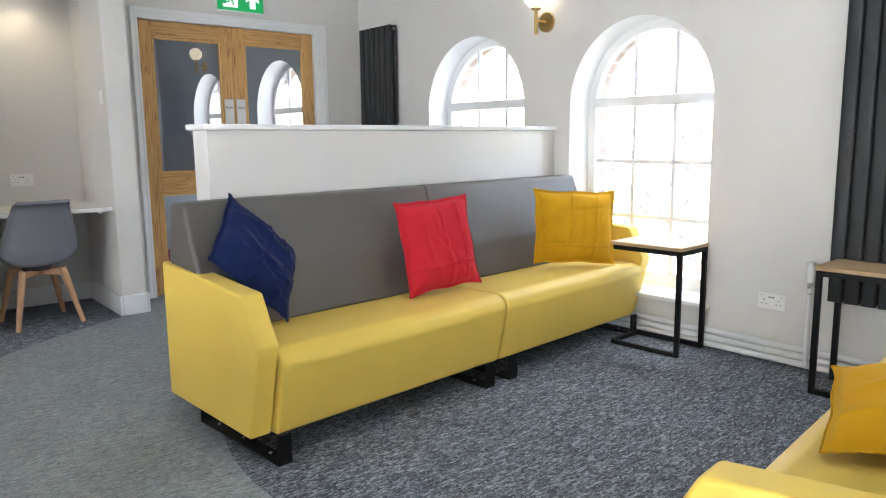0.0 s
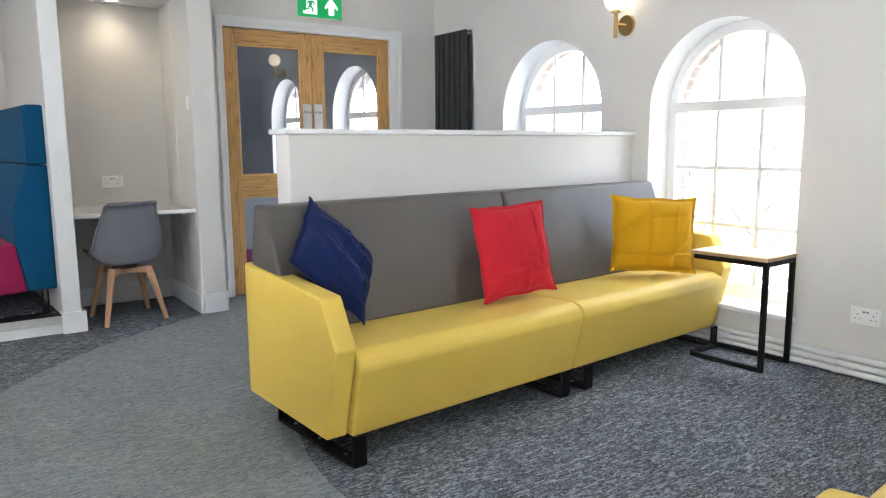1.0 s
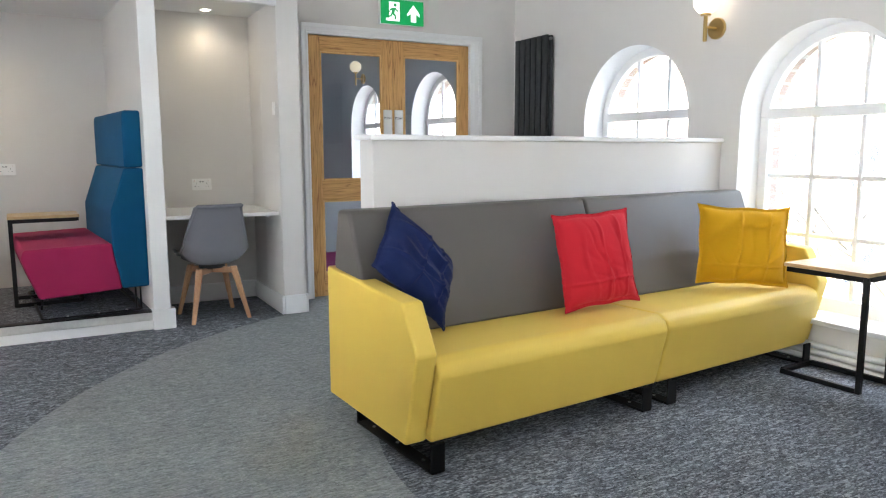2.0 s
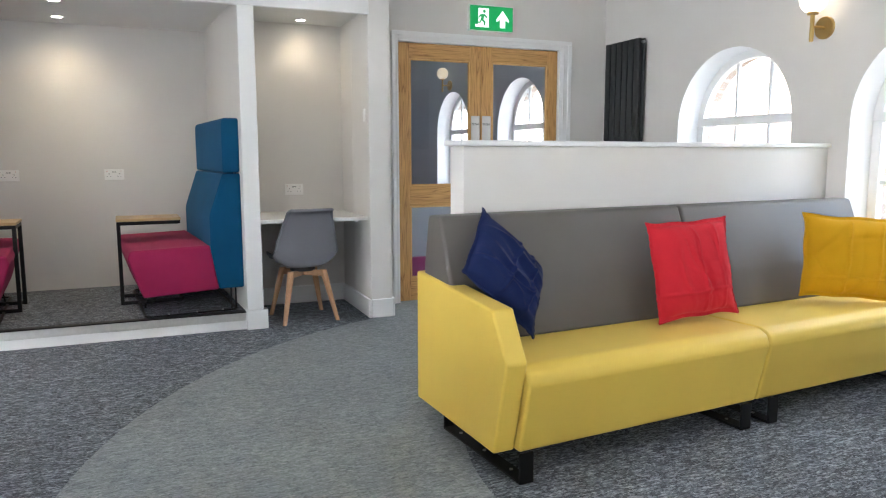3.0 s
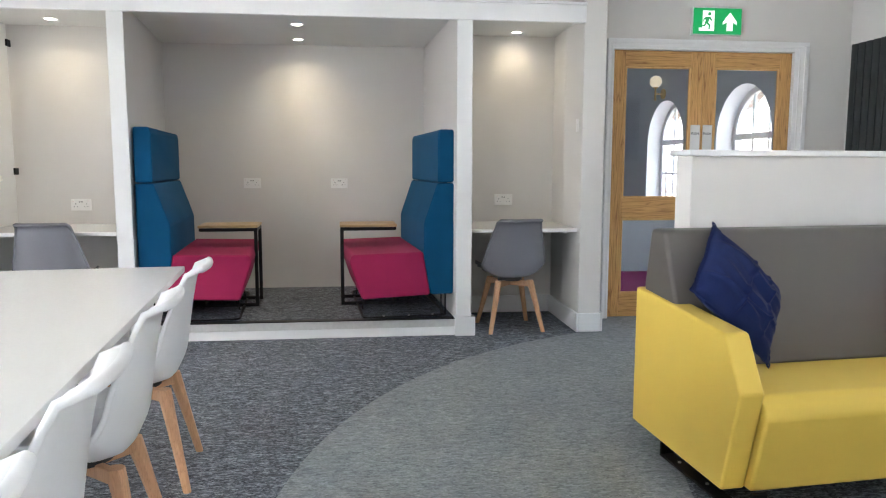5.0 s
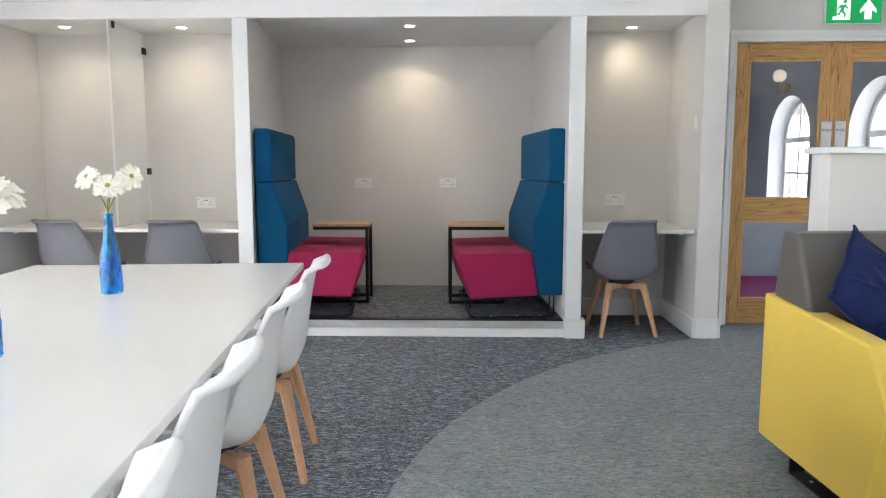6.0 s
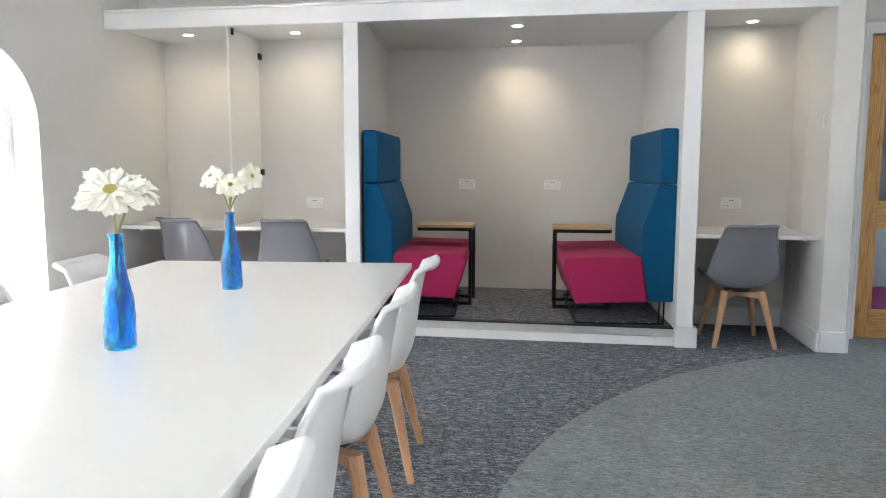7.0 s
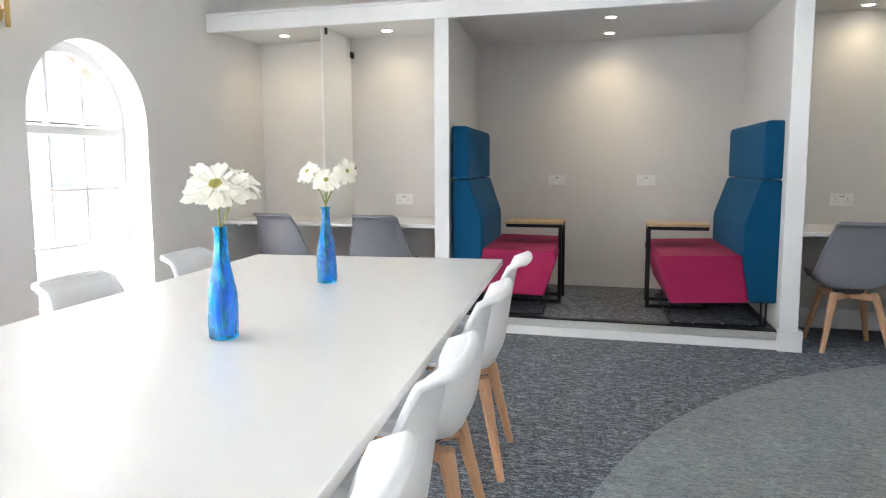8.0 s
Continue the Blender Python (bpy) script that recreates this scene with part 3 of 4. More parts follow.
# ---- double door ----
def door_set():
    casing = thing("door_1", pose(WX, 0, 0), "pair of oak doors with clear glass panels in a white moulded frame, closed", "double door", kind="structure")
    y0, y1, zt = 1.595, 3.034, 2.055
    for a, b, e, f in ((y0 - 0.055, y0, y0 - 0.055, y0 - 0.035), (y1, y1 + 0.113, y1 + 0.078, y1 + 0.115)):
        bm = solid(-0.005, 0.018, a, b, 0, zt + 0.072, 0.004, 2)
        box(bm, 0.018, 0.026, e, f, 0, zt + 0.044, 0.003, 1)
        box(bm, 0.018, 0.022, *((a + 0.033, a + 0.045) if a > 2 else (b - 0.02, b - 0.01)), 0, zt + 0.03, 0.002, 1)
        part("architrave", bm, TRIM, casing)
    bm = solid(-0.005, 0.018, y0, y1, zt, zt + 0.072, 0.004, 2)
    box(bm, 0.018, 0.022, y0 - 0.01, y1 + 0.033, zt + 0.018, zt + 0.03, 0.002, 1)
    box(bm, 0.018, 0.026, y0 - 0.055, y1 + 0.115, zt + 0.045, zt + 0.078, 0.003, 1)
    part("architrave", bm, TRIM, casing)
    for a, b in ((y0 - 0.02, y0 - 0.001), (y1 + 0.001, y1 + 0.02)):
        part("jamb", solid(-0.16, -0.006, a, b, 0, zt + 0.018, 0.002, 1), TRIM, casing)
    part("jamb", solid(-0.16, -0.006, y0, y1, zt + 0.002, zt + 0.02), TRIM, casing)
    mid = (y0 + y1) / 2
    for a, b, s in ((y0 + 0.002, mid - 0.0015, 1), (mid + 0.0015, y1 - 0.002, -1)):
        leaf = part("leaf", solid(-0.046, -0.042, a + 0.11, b - 0.11, 0.786, 0.93), OAKH, casing)
        st = 0.098
        xa, xb = -0.060, -0.016
        part("stile", solid(xa, xb, a, a + st, 0.008, zt - 0.002, 0.002, 1), OAK, leaf)
        part("stile", solid(xa, xb, b - st, b, 0.008, zt - 0.002, 0.002, 1), OAK, leaf)
        for za, zc in ((zt - 0.122, zt - 0.003), (0.778, 0.938), (0.008, 0.192)):
            part("rail", solid(xa + 0.001, xb - 0.001, a + st, b - st, za, zc, 0.002, 1), OAKH, leaf)
        for za, zc in ((0.938, zt - 0.122), (0.192, 0.778)):
            g = part("pane", solid(-0.041, -0.035, a + st - 0.004, b - st + 0.004, za - 0.004, zc + 0.004), PANE, leaf, smooth=0)
            g.visible_shadow = False
            bm = bmesh.new()
            w = 0.014
            for q in ((a + st, a + st + w, za, zc), (b - st - w, b - st, za, zc), (a + st + w, b - st - w, za, za + w), (a + st + w, b - st - w, zc - w, zc)):
                box(bm, -0.034, -0.014, q[0], q[1], q[2], q[3], 0.004, 1)
            part("glazing_bead", bm, BEAD, leaf, "pale oak glazing bead")
        c = (b - 0.048) if s > 0 else (a + 0.048)
        plate = part("push_plate", solid(xb, xb + 0.0025, c - 0.038, c + 0.038, 1.20, 1.50, 0.006, 2), STEEL, leaf, "brushed steel push plate")
        cu = bpy.data.curves.new("lettering", "FONT")
        cu.body, cu.size, cu.extrude, cu.align_x = "PUSH", 0.027, 0.0006, "CENTER"
        me = new("tmp", cu)
        dg = bpy.context.evaluated_depsgraph_get()
        mesh = bpy.data.meshes.new_from_object(me.evaluated_get(dg))
        bpy.data.objects.remove(me)
        mesh.materials.clear()
        mesh.materials.append(DARKDOT)
        tx = new("lettering", mesh)
        tx.parent = leaf
        mesh.transform(pose(xb + 0.0035, c, 1.425, 90, 0, 90))


# ---- exit sign ----
def exit_sign():
    s = thing("exit_sign", pose(WX, 2.382, 2.270), "lit green exit sign with running figure and arrow above doors", "exit sign")
    part("housing", solid(0, 0.035, -0.198, 0.198, -0.103, 0.103, 0.004, 2), plain("sign_housing", (0.7, 0.72, 0.7), 0.35), s)
    part("panel", solid(0.035, 0.038, -0.19, 0.19, -0.095, 0.095), SIGNGREEN, s)
    x0, x1 = 0.038, 0.0395
    # pale doorway with a running figure in it, as plain shapes
    bm = solid(x0, x1, -0.118, -0.026, -0.072, 0.076)
    box(bm, x0, x1, -0.146, -0.118, -0.072, -0.050)
    part("doorway_symbol", bm, SIGNWHITE, s)
    bm = bmesh.new()
    x2, x3 = 0.0395, 0.0405
    prism(bm, [(-0.066 + 0.013 * math.cos(a), 0.052 + 0.013 * math.sin(a)) for a in np.linspace(0, 6.28, 13)[:-1]], x2, x3, "yz")
    prism(bm, [(-0.098, 0.028), (-0.062, 0.032), (-0.040, 0.006), (-0.047, 0.000), (-0.066, 0.015), (-0.074, -0.012), (-0.056, -0.030), (-0.060, -0.058), (-0.071, -0.058), (-0.070, -0.034), (-0.090, -0.020), (-0.099, -0.040), (-0.118, -0.041), (-0.118, -0.030), (-0.105, -0.029), (-0.093, 0.008), (-0.106, 0.010), (-0.112, -0.006), (-0.118, -0.004), (-0.112, 0.016)], x2, x3, "yz")
    part("figure_symbol", bm, SIGNGREEN, s)
    bm = bmesh.new()
    prism(bm, [(0.042, -0.004), (0.098, 0.066), (0.154, -0.004), (0.154, -0.026), (0.122, -0.006), (0.122, -0.070), (0.074, -0.070), (0.074, -0.006), (0.042, -0.026)], x0, x1, "yz")
    part("arrow_symbol", bm, SIGNWHITE, s)


# ---- sockets, switches ----
def socket(m, label):
    """Twin socket: local x out of the wall, y along it."""
    s = thing("twin_socket", m, label, "power socket", "twin sockets")
    part("faceplate", solid(0, 0.009, -0.073, 0.073, -0.043, 0.043, 0.004, 2), SOCKETW, s)
    for y in (-0.052, 0.052):
        part("rocker", solid(0.009, 0.013, y - 0.007, y + 0.007, 0.012, 0.032, 0.002, 1), SOCKETW, s)
        bm = solid(0.013, 0.0135, y - 0.003, y + 0.003, 0.026, 0.029)
        part("rocker_mark", bm, PINKDOT, s)
        bm = solid(0.0085, 0.0096, y * 0.72 - 0.002, y * 0.72 + 0.002, 0.002, 0.010)
        for q in (-0.011, 0.011):
            box(bm, 0.0085, 0.0096, y * 0.72 + q - 0.003, y * 0.72 + q + 0.003, -0.016, -0.012)
        part("pin_slot", bm, DARKDOT, s)
    for y in (-0.009, 0.009):
        part("usb_port", solid(0.0085, 0.0097, y - 0.006, y + 0.006, 0.018, 0.024), DARKDOT, s)
    return s


def small_plate(m, label, category):
    s = thing("wall_plate", m, label, category)
    part("faceplate", solid(0, 0.008, -0.022, 0.022, -0.045, 0.045, 0.004, 2), SOCKETW, s)
    part("rocker", solid(0.008, 0.012, -0.010, 0.010, -0.018, 0.018, 0.002, 1), SOCKETW, s)


# ---- radiators and pipes ----
def radiator(m, n, z0, z1, label, p=0.073):
    """Tall column radiator along local x, wall at local y = 0, facing -y."""
    rad = thing("radiator", m, label, "radiator", "tall radiators")
    for q in range(n):
        bm = bmesh.new()
        x = q * p
        oval = [(x + 0.0325 * math.copysign(abs(math.cos(a)) ** 0.55, math.cos(a)), -0.082 + 0.016 * math.copysign(abs(math.sin(a)) ** 0.55, math.sin(a))) for a in np.linspace(0, 2 * math.pi, 25)[:-1]]
        prism(bm, oval, z0, z1, "xy", 0.0)
        part("column", bm, RADGREY, rad)
        bm = bmesh.new()
        oval = [(x + 0.033 * math.cos(a), -0.035 + 0.014 * math.sin(a)) for a in np.linspace(0, 2 * math.pi, 17)[:-1]]
        prism(bm, oval, z0, z1, "xy", 0.0)
        part("column", bm, RADGREY, rad)
    for z in (z0 + 0.03, z1 - 0.03):
        part("header", tube(bmesh.new(), [(-0.028, -0.058, z), ((n - 1) * p + 0.028, -0.058, z)], 0.02, 12), RADGREY, rad)
    for q in range(n - 1):
        part("spacer", solid((q + 0.5) * p - 0.006, (q + 0.5) * p + 0.006, -0.09, -0.075, 1.185, 1.193), DARKDOT, rad)
    for z in (z0 + 0.25, z1 - 0.25):
        part("bracket", solid(p * (n - 1) / 2 - 0.1, p * (n - 1) / 2 + 0.1, -0.02, 0, z - 0.02, z + 0.02, 0.003, 1), RADGREY, rad)
    part("vent_plug", tube(bmesh.new(), [((n - 1) * p + 0.028, -0.058, z1 - 0.03), ((n - 1) * p + 0.05, -0.058, z1 - 0.03)], [0.012, 0.012], 10), STEEL, rad)
    return rad


def pipes():
    for z, y in ((0.022, 0.026), (0.060, 0.024), (0.098, 0.022)):
        t = thing("heating_pipe", pose(0, NY - y, z), "white painted heating pipe along the foot of the wall", "pipe", "heating pipes")
        part("pipe", tube(bmesh.new(), [(WX + 0.02, 0, 0), (EX - 0.02, 0, 0)], 0.017, 12), TRIM, t)
        for x in (-4.6, -3.0, -1.75, 0.2, 2.0):
            part("clip", tube(bmesh.new(), [(x - 0.01, 0, 0), (x + 0.01, 0, 0)], 0.0205, 12), TRIM, t)
    v = thing("radiator_valve", pose(-1.415, NY - 0.075, 0), "white thermostatic valve and pipe tail below the radiator", "valve")
    part("pipe_tail", tube(bmesh.new(), [(0, 0, 0.03), (0, 0, 0.43)], 0.011, 10), TRIM, v)
    part("elbow", tube(bmesh.new(), [(0, 0, 0.40), (0, 0, 0.445), (0.015, 0, 0.455), (0.05, 0, 0.455)], 0.013, 10), STEEL, v)
    part("valve_head", lathe(bmesh.new(), [(0, 0.46), (0.02, 0.46), (0.024, 0.475), (0.023, 0.55), (0.018, 0.56), (0, 0.56)], 16), SOCKETW, v)


# ---- wall lamps, downlights ----
def sconce(m, lit=True):
    """Wall at local y = 0, facing -y; origin at the back plate's middle."""
    s = thing("wall_lamp", m, "brushed brass wall lamp with a lit opal glass globe" if lit else "brass wall lamp with a dim cream glass globe", "wall lamp", "brass wall lamps")
    bm = lathe(bmesh.new(), [(0, 0), (0.062, 0), (0.065, 0.003), (0.065, 0.016), (0.061, 0.02), (0, 0.02)], 32)
    bmesh.ops.rotate(bm, verts=bm.verts, matrix=Matrix.Rotation(radians(90), 3, "X"))
    part("back_plate", bm, BRASS, s)
    part("arm", tube(bmesh.new(), [(0, -0.015, 0), (0, -0.112, 0)], 0.008, 12), BRASS, s)
    part("stem", tube(bmesh.new(), [(0, -0.112, -0.085), (0, -0.112, -0.082), (0, -0.112, 0.065), (0, -0.112, 0.07)], [0.009, 0.0125, 0.0125, 0.01], 14), BRASS, s)
    part("cup", lathe(bmesh.new(), [(0, 0.068), (0.03, 0.068), (0.032, 0.075), (0.03, 0.082), (0, 0.084)], 20, (0, -0.112, 0)), BRASS, s)
    g = [(0.075 * math.sin(a), 0.15 - 0.075 * math.cos(a)) for a in np.linspace(0, math.pi, 17)]
    g[0], g[-1] = (0, g[0][1]), (0, g[-1][1])
    part("globe", lathe(bmesh.new(), g, 28, (0, -0.112, 0)), GLOBE if lit else GLOBEDIM, s, "lit opal glass globe" if lit else "dim cream glass globe")
    return s


def downlight(x, y, z, power):
    d = thing("downlight", pose(x, y, z), "small round recessed downlight with a white rim, lit", "downlight", "recessed downlights")
    part("rim", lathe(bmesh.new(), [(0.034, -0.004), (0.045, -0.004), (0.047, 0.0), (0.034, 0.0)], 28), TRIM, d)
    part("lens", lathe(bmesh.new(), [(0, -0.003), (0.034, -0.003), (0.034, 0.0), (0, 0.0)], 28), LAMPGLOW, d)
    la = bpy.data.lights.new("downlight_beam", "SPOT")
    la.energy, la.spot_size, la.spot_blend, la.color, la.shadow_soft_size = power, radians(145), 1.0, (1.0, 0.84, 0.58), 0.035
    ob = new("downlight_beam", la)
    ob.matrix_world = look((x, y, z - 0.012), (x, y, 0))


# ---- sofa ----
def arm_outline():
    return [(0, 0.126), (0.649, 0.109), (0.732, 0.460), (0.634, 0.638), (0, 0.690)]


def sled(parent, y, x0=0.11, x1=0.705):
    bm = bmesh.new()
    w, d = 0.012, 0.060
    bar_loop(bm, [(x0, y, 0.112), (x0, y, 0.008), (x1, y, 0.008), (x1, y, 0.112)], w, d, 1, 0.003)
    leg = part("sled_foot", bm, BLACK, parent)
    for x in (x0 + 0.1, (x0 + x1) / 2, x1 - 0.1):
        part("bolt", lathe(bmesh.new(), [(0, 0.014), (0.007, 0.014), (0.007, 0.018), (0, 0.019)], 10, (x, y, 0)), STEEL, leg)


def sofa(m, length, label):
    """Upholstered bench sofa: local x to the front, y along its length, origin at the back corner of one arm."""
    s = thing("sofa", m, label, "sofa", "facing sofas")
    AT = 0.09
    for a in (0.0, length - AT):
        arm = part("armrest", prism(bmesh.new(), arm_outline(), a, a + AT, "xz", 0.011, 3), YELLOW, s, "yellow wipe-clean armrest with angled front")
        for y in (a + 0.006, a + AT - 0.006):
            edge = [(x, y, z) for x, z in ((0.014, 0.681), (0.629, 0.631), (0.724, 0.459))]
            part("seam", tube(bmesh.new(), edge, 0.0035, 6), YELLOW, arm)
    half = (length - 2 * AT) / 2
    for k in range(2):
        a = AT + k * half + 0.003
        b = a + half - 0.006
        outline = [(0.10, 0.11), (0.676, 0.107), (0.738, 0.375), (0.722, 0.415), (0.675, 0.438), (0.10, 0.430)]
        part("seat", prism(bmesh.new(), outline, a, b, "xz", 0.013, 3), YELLOW, s, "smooth yellow wipe-clean seat")
        aa = a - (0.075 if k == 0 else 0)
        bb = b + (0.075 if k == 1 else 0)
        back = [(0.115, 0.40), (0.335, 0.43), (0.30, 0.62), (0.180, 0.935), (0.072, 0.935), (0.03, 0.70)]
        part("backrest", prism(bmesh.new(), back, aa, bb, "xz", 0.018, 3), GREYFAB, s, "warm grey upholstered backrest")
    for y in (0.105, length / 2 - 0.095, length / 2 + 0.075, length - 0.125):
        sled(s, y)
    return s


def cushion(m, w, h, material, label, seed, thick=0.13, slump=0.0, deep=False):
    """Soft scatter cushion: local x across, z up, y thickness; origin at its middle."""
    rnd = random.Random(seed)
    c = thing("cushion", m, label, "cushion", "scatter cushions")
    bm = bmesh.new()
    n = 84
    ph = [rnd.uniform(0, 6.28) for _ in range(6)]
    creases = [(rnd.uniform(0, math.pi), rnd.uniform(-0.7, 0.7), rnd.uniform(0.035, 0.07), rnd.choice((-1, 1)) * rnd.uniform(0.004, 0.008), rnd.uniform(-0.8, 0.8), rnd.uniform(0.35, 0.9)) for _ in range(9)]
    if deep:
        creases = [(1.57 + rnd.uniform(-0.45, 0.45), -0.75 + 0.19 * k + rnd.uniform(-0.05, 0.05), rnd.uniform(0.05, 0.09), rnd.choice((-0.6, 1)) * rnd.uniform(0.009, 0.016), rnd.uniform(-0.5, 0.5), rnd.uniform(0.4, 0.9)) for k in range(9)]
    iron = [(rnd.uniform(-0.15, 0.1), rnd.uniform(-0.08, 0.08)), (rnd.uniform(0.42, 0.55), rnd.uniform(-0.08, 0.08))], (rnd.uniform(-0.55, -0.4), rnd.uniform(-0.06, 0.06))

    def crease(u, v):
        s = 0.0
        for a, o, w0, h0, mid, ln in creases:
            d = u * math.cos(a) + v * math.sin(a) - o + 0.05 * math.sin(4 * (v - u) + a)
            t = -u * math.sin(a) + v * math.cos(a) - mid
            s += h0 * math.exp(-(d / w0) ** 2) * math.exp(-(t / ln) ** 2)
        return s

    grid = {}
    for side in (1, -1):
        for i in range(n + 1):
            for j in range(n + 1):
                u, v = 2 * i / n - 1, 2 * j / n - 1
                edge = i in (0, n) or j in (0, n)
                if edge and side < 0:
                    grid[side, i, j] = grid[1, i, j]
                    continue
                pinch_u = 1 - 0.062 * (1 - v ** 4) * abs(u) ** 3
                pinch_v = 1 - 0.062 * (1 - u ** 4) * abs(v) ** 3
                a, b = min(1.0, abs(u) / 0.93), min(1.0, abs(v) / 0.93)
                t = 0.02 + 0.98 * ((1 - a ** 4) * (1 - b ** 4)) ** 0.6
                f = thick / 2 * t
                fold = 0.003 * math.sin(5 * (u + 0.6 * v) + ph[0] + side) + 0.0015 * math.sin(11 * (v - 0.4 * u) + ph[1])
                ridge = sum(0.011 * max(0, 1 - abs(u - o - k * v + 0.012 * math.sin(6 * v + ph[3])) * 22) for o, k in iron[0]) + 0.011 * max(0, 1 - abs(v - iron[1][0] - iron[1][1] * u + 0.012 * math.sin(6 * u + ph[4])) * 22)
                sag = -slump * (1 - v) * 0.5 * (0.3 + 0.7 * abs(math.sin(2.2 * u + ph[5])))
                p = Vector((u * w / 2 * pinch_u + 0.003 * math.sin(7 * v + ph[0]) * abs(u), side * (f + (fold + ridge + crease(u, v)) * (0.25 + 0.75 * t) * (0 if edge else 1)), v * h / 2 * pinch_v + 0.003 * math.sin(7 * u + ph[2]) * abs(v) + sag * (0 if edge and v > 0 else 1) * 0.4))
                grid[side, i, j] = bm.verts.new(p)
        for i in range(n):
            for j in range(n):
                q = [grid[side, i, j], grid[side, i + 1, j], grid[side, i + 1, j + 1], grid[side, i, j + 1]]
                try:
                    bm.faces.new(q if side < 0 else q[::-1])
                except ValueError:
                    pass
    part("cover", bm, material, c, smooth=180)
    # sewn edge: thin rim standing off the seam
    rim = []
    for k in range(4 * n):
        i, j = (k, 0) if k < n else (n, k - n) if k < 2 * n else (3 * n - k, n) if k < 3 * n else (0, 4 * n - k)
        u, v = 2 * i / n - 1, 2 * j / n - 1
        pu, pv = 1 - 0.062 * (1 - v ** 4) * abs(u) ** 3, 1 - 0.062 * (1 - u ** 4) * abs(v) ** 3
        rim.append((u * w / 2 * pu * 1.006 + 0.003 * math.sin(7 * v + ph[0]) * abs(u), 0.002 * math.sin(k), v * h / 2 * pv * 1.006 + 0.003 * math.sin(7 * u + ph[2]) * abs(v)))
    part("seam_piping", tube(bmesh.new(), rim, 0.0028, 6, True), material, c)
    return c


# ---- C-shaped side table ----
def side_table(m, w, d, h, label):
    """Local x: width, open side at -x for the top's overhang; uprights at +x; y depth."""
    t = thing("side_table", m, label, "side table", "C-shaped side tables")
    part("tabletop", solid(-w / 2, w / 2, -d / 2, d / 2, h - 0.02, h, 0.003, 2), TABLEOAK, t, "thin oak-effect top")
    q = 0.025
    X, Y = w / 2 - q / 2 - 0.003, d / 2 - q / 2 - 0.003
    zt, zb = h - 0.02 - q / 2 - 0.001, q / 2
    for y in (-Y, Y):
        part("upright", solid(X - q / 2, X + q / 2, y - q / 2, y + q / 2, 0, h - 0.021, 0.002, 1), BLACK, t)
        part("top_rail", solid(-X, X - q / 2, y - q / 2, y + q / 2, zt - q / 2, zt + q / 2, 0.002, 1), BLACK, t)
        part("foot_rail", solid(-X, X - q / 2, y - q / 2, y + q / 2, 0, q, 0.002, 1), BLACK, t)
    part("foot_rail", solid(-X - q / 2, -X + q / 2, -Y + q / 2, Y - q / 2, 0, q, 0.002, 1), BLACK, t)
    part("top_rail", solid(-X - q / 2, -X + q / 2, -Y + q / 2, Y - q / 2, zt - q / 2, zt + q / 2, 0.002, 1), BLACK, t)
    part("top_rail", solid(X - q / 2, X + q / 2, -Y + q / 2, Y - q / 2, zt - q / 2, zt + q / 2, 0.002, 1), BLACK, t)
    return t


# ---- tub chair on wooden legs ----
def smooth_profile():
    """The chair shell's middle line, front lip to rolled top edge, rounded off."""
    path = ((0.0, 0.240, 0.402), (0.08, 0.222, 0.426), (0.30, 0.085, 0.402), (0.50, -0.070, 0.380), (0.60, -0.142, 0.398), (0.70, -0.180, 0.478), (0.85, -0.206, 0.660), (0.95, -0.228, 0.776), (0.985, -0.250, 0.805), (1.0, -0.276, 0.805))
    v = np.linspace(0, 1, 401)
    rows = []
    for k in (1, 2):
        q = np.interp(v, [p[0] for p in path], [p[k] for p in path])
        soft = np.convolve(np.pad(q, 14, mode="reflect", reflect_type="odd"), np.hanning(31)[1:-1] / np.hanning(31).sum(), "valid")
        rows.append(soft)
    return v, rows[0], rows[1]


SHELL = smooth_profile()


def ease(v, xs, ys):
    """Values between stops, with soft changes of slope."""
    return sum(w * float(np.interp(min(1.0, max(0.0, v + d)), xs, ys)) for d, w in ((-0.06, 0.15), (-0.03, 0.2), (0.0, 0.3), (0.03, 0.2), (0.06, 0.15)))


def shell_point(u, v):
    """Chair shell: u -1..1 across, v 0..1 from the seat's front lip over the seat, up the back, to the top edge. Faces +y."""
    y, z = np.interp(v, SHELL[0], SHELL[1]), np.interp(v, SHELL[0], SHELL[2])
    width = ease(v, (0, 0.1, 0.35, 0.55, 0.7, 0.85, 0.94, 1.0), (0.185, 0.215, 0.24, 0.245, 0.232, 0.194, 0.166, 0.150))
    curl_up = ease(v, (0, 0.1, 0.35, 0.55, 0.7, 0.85, 1.0), (0.015, 0.05, 0.085, 0.105, 0.05, 0.016, 0.0))
    curl_fwd = ease(v, (0, 0.35, 0.5, 0.62, 0.75, 0.9, 1.0), (0.0, 0.0, 0.015, 0.055, 0.062, 0.030, 0.012))
    e = abs(u) ** 3
    return Vector((u * width * (1 - 0.04 * e), y + curl_fwd * u * u, z + curl_up * e))


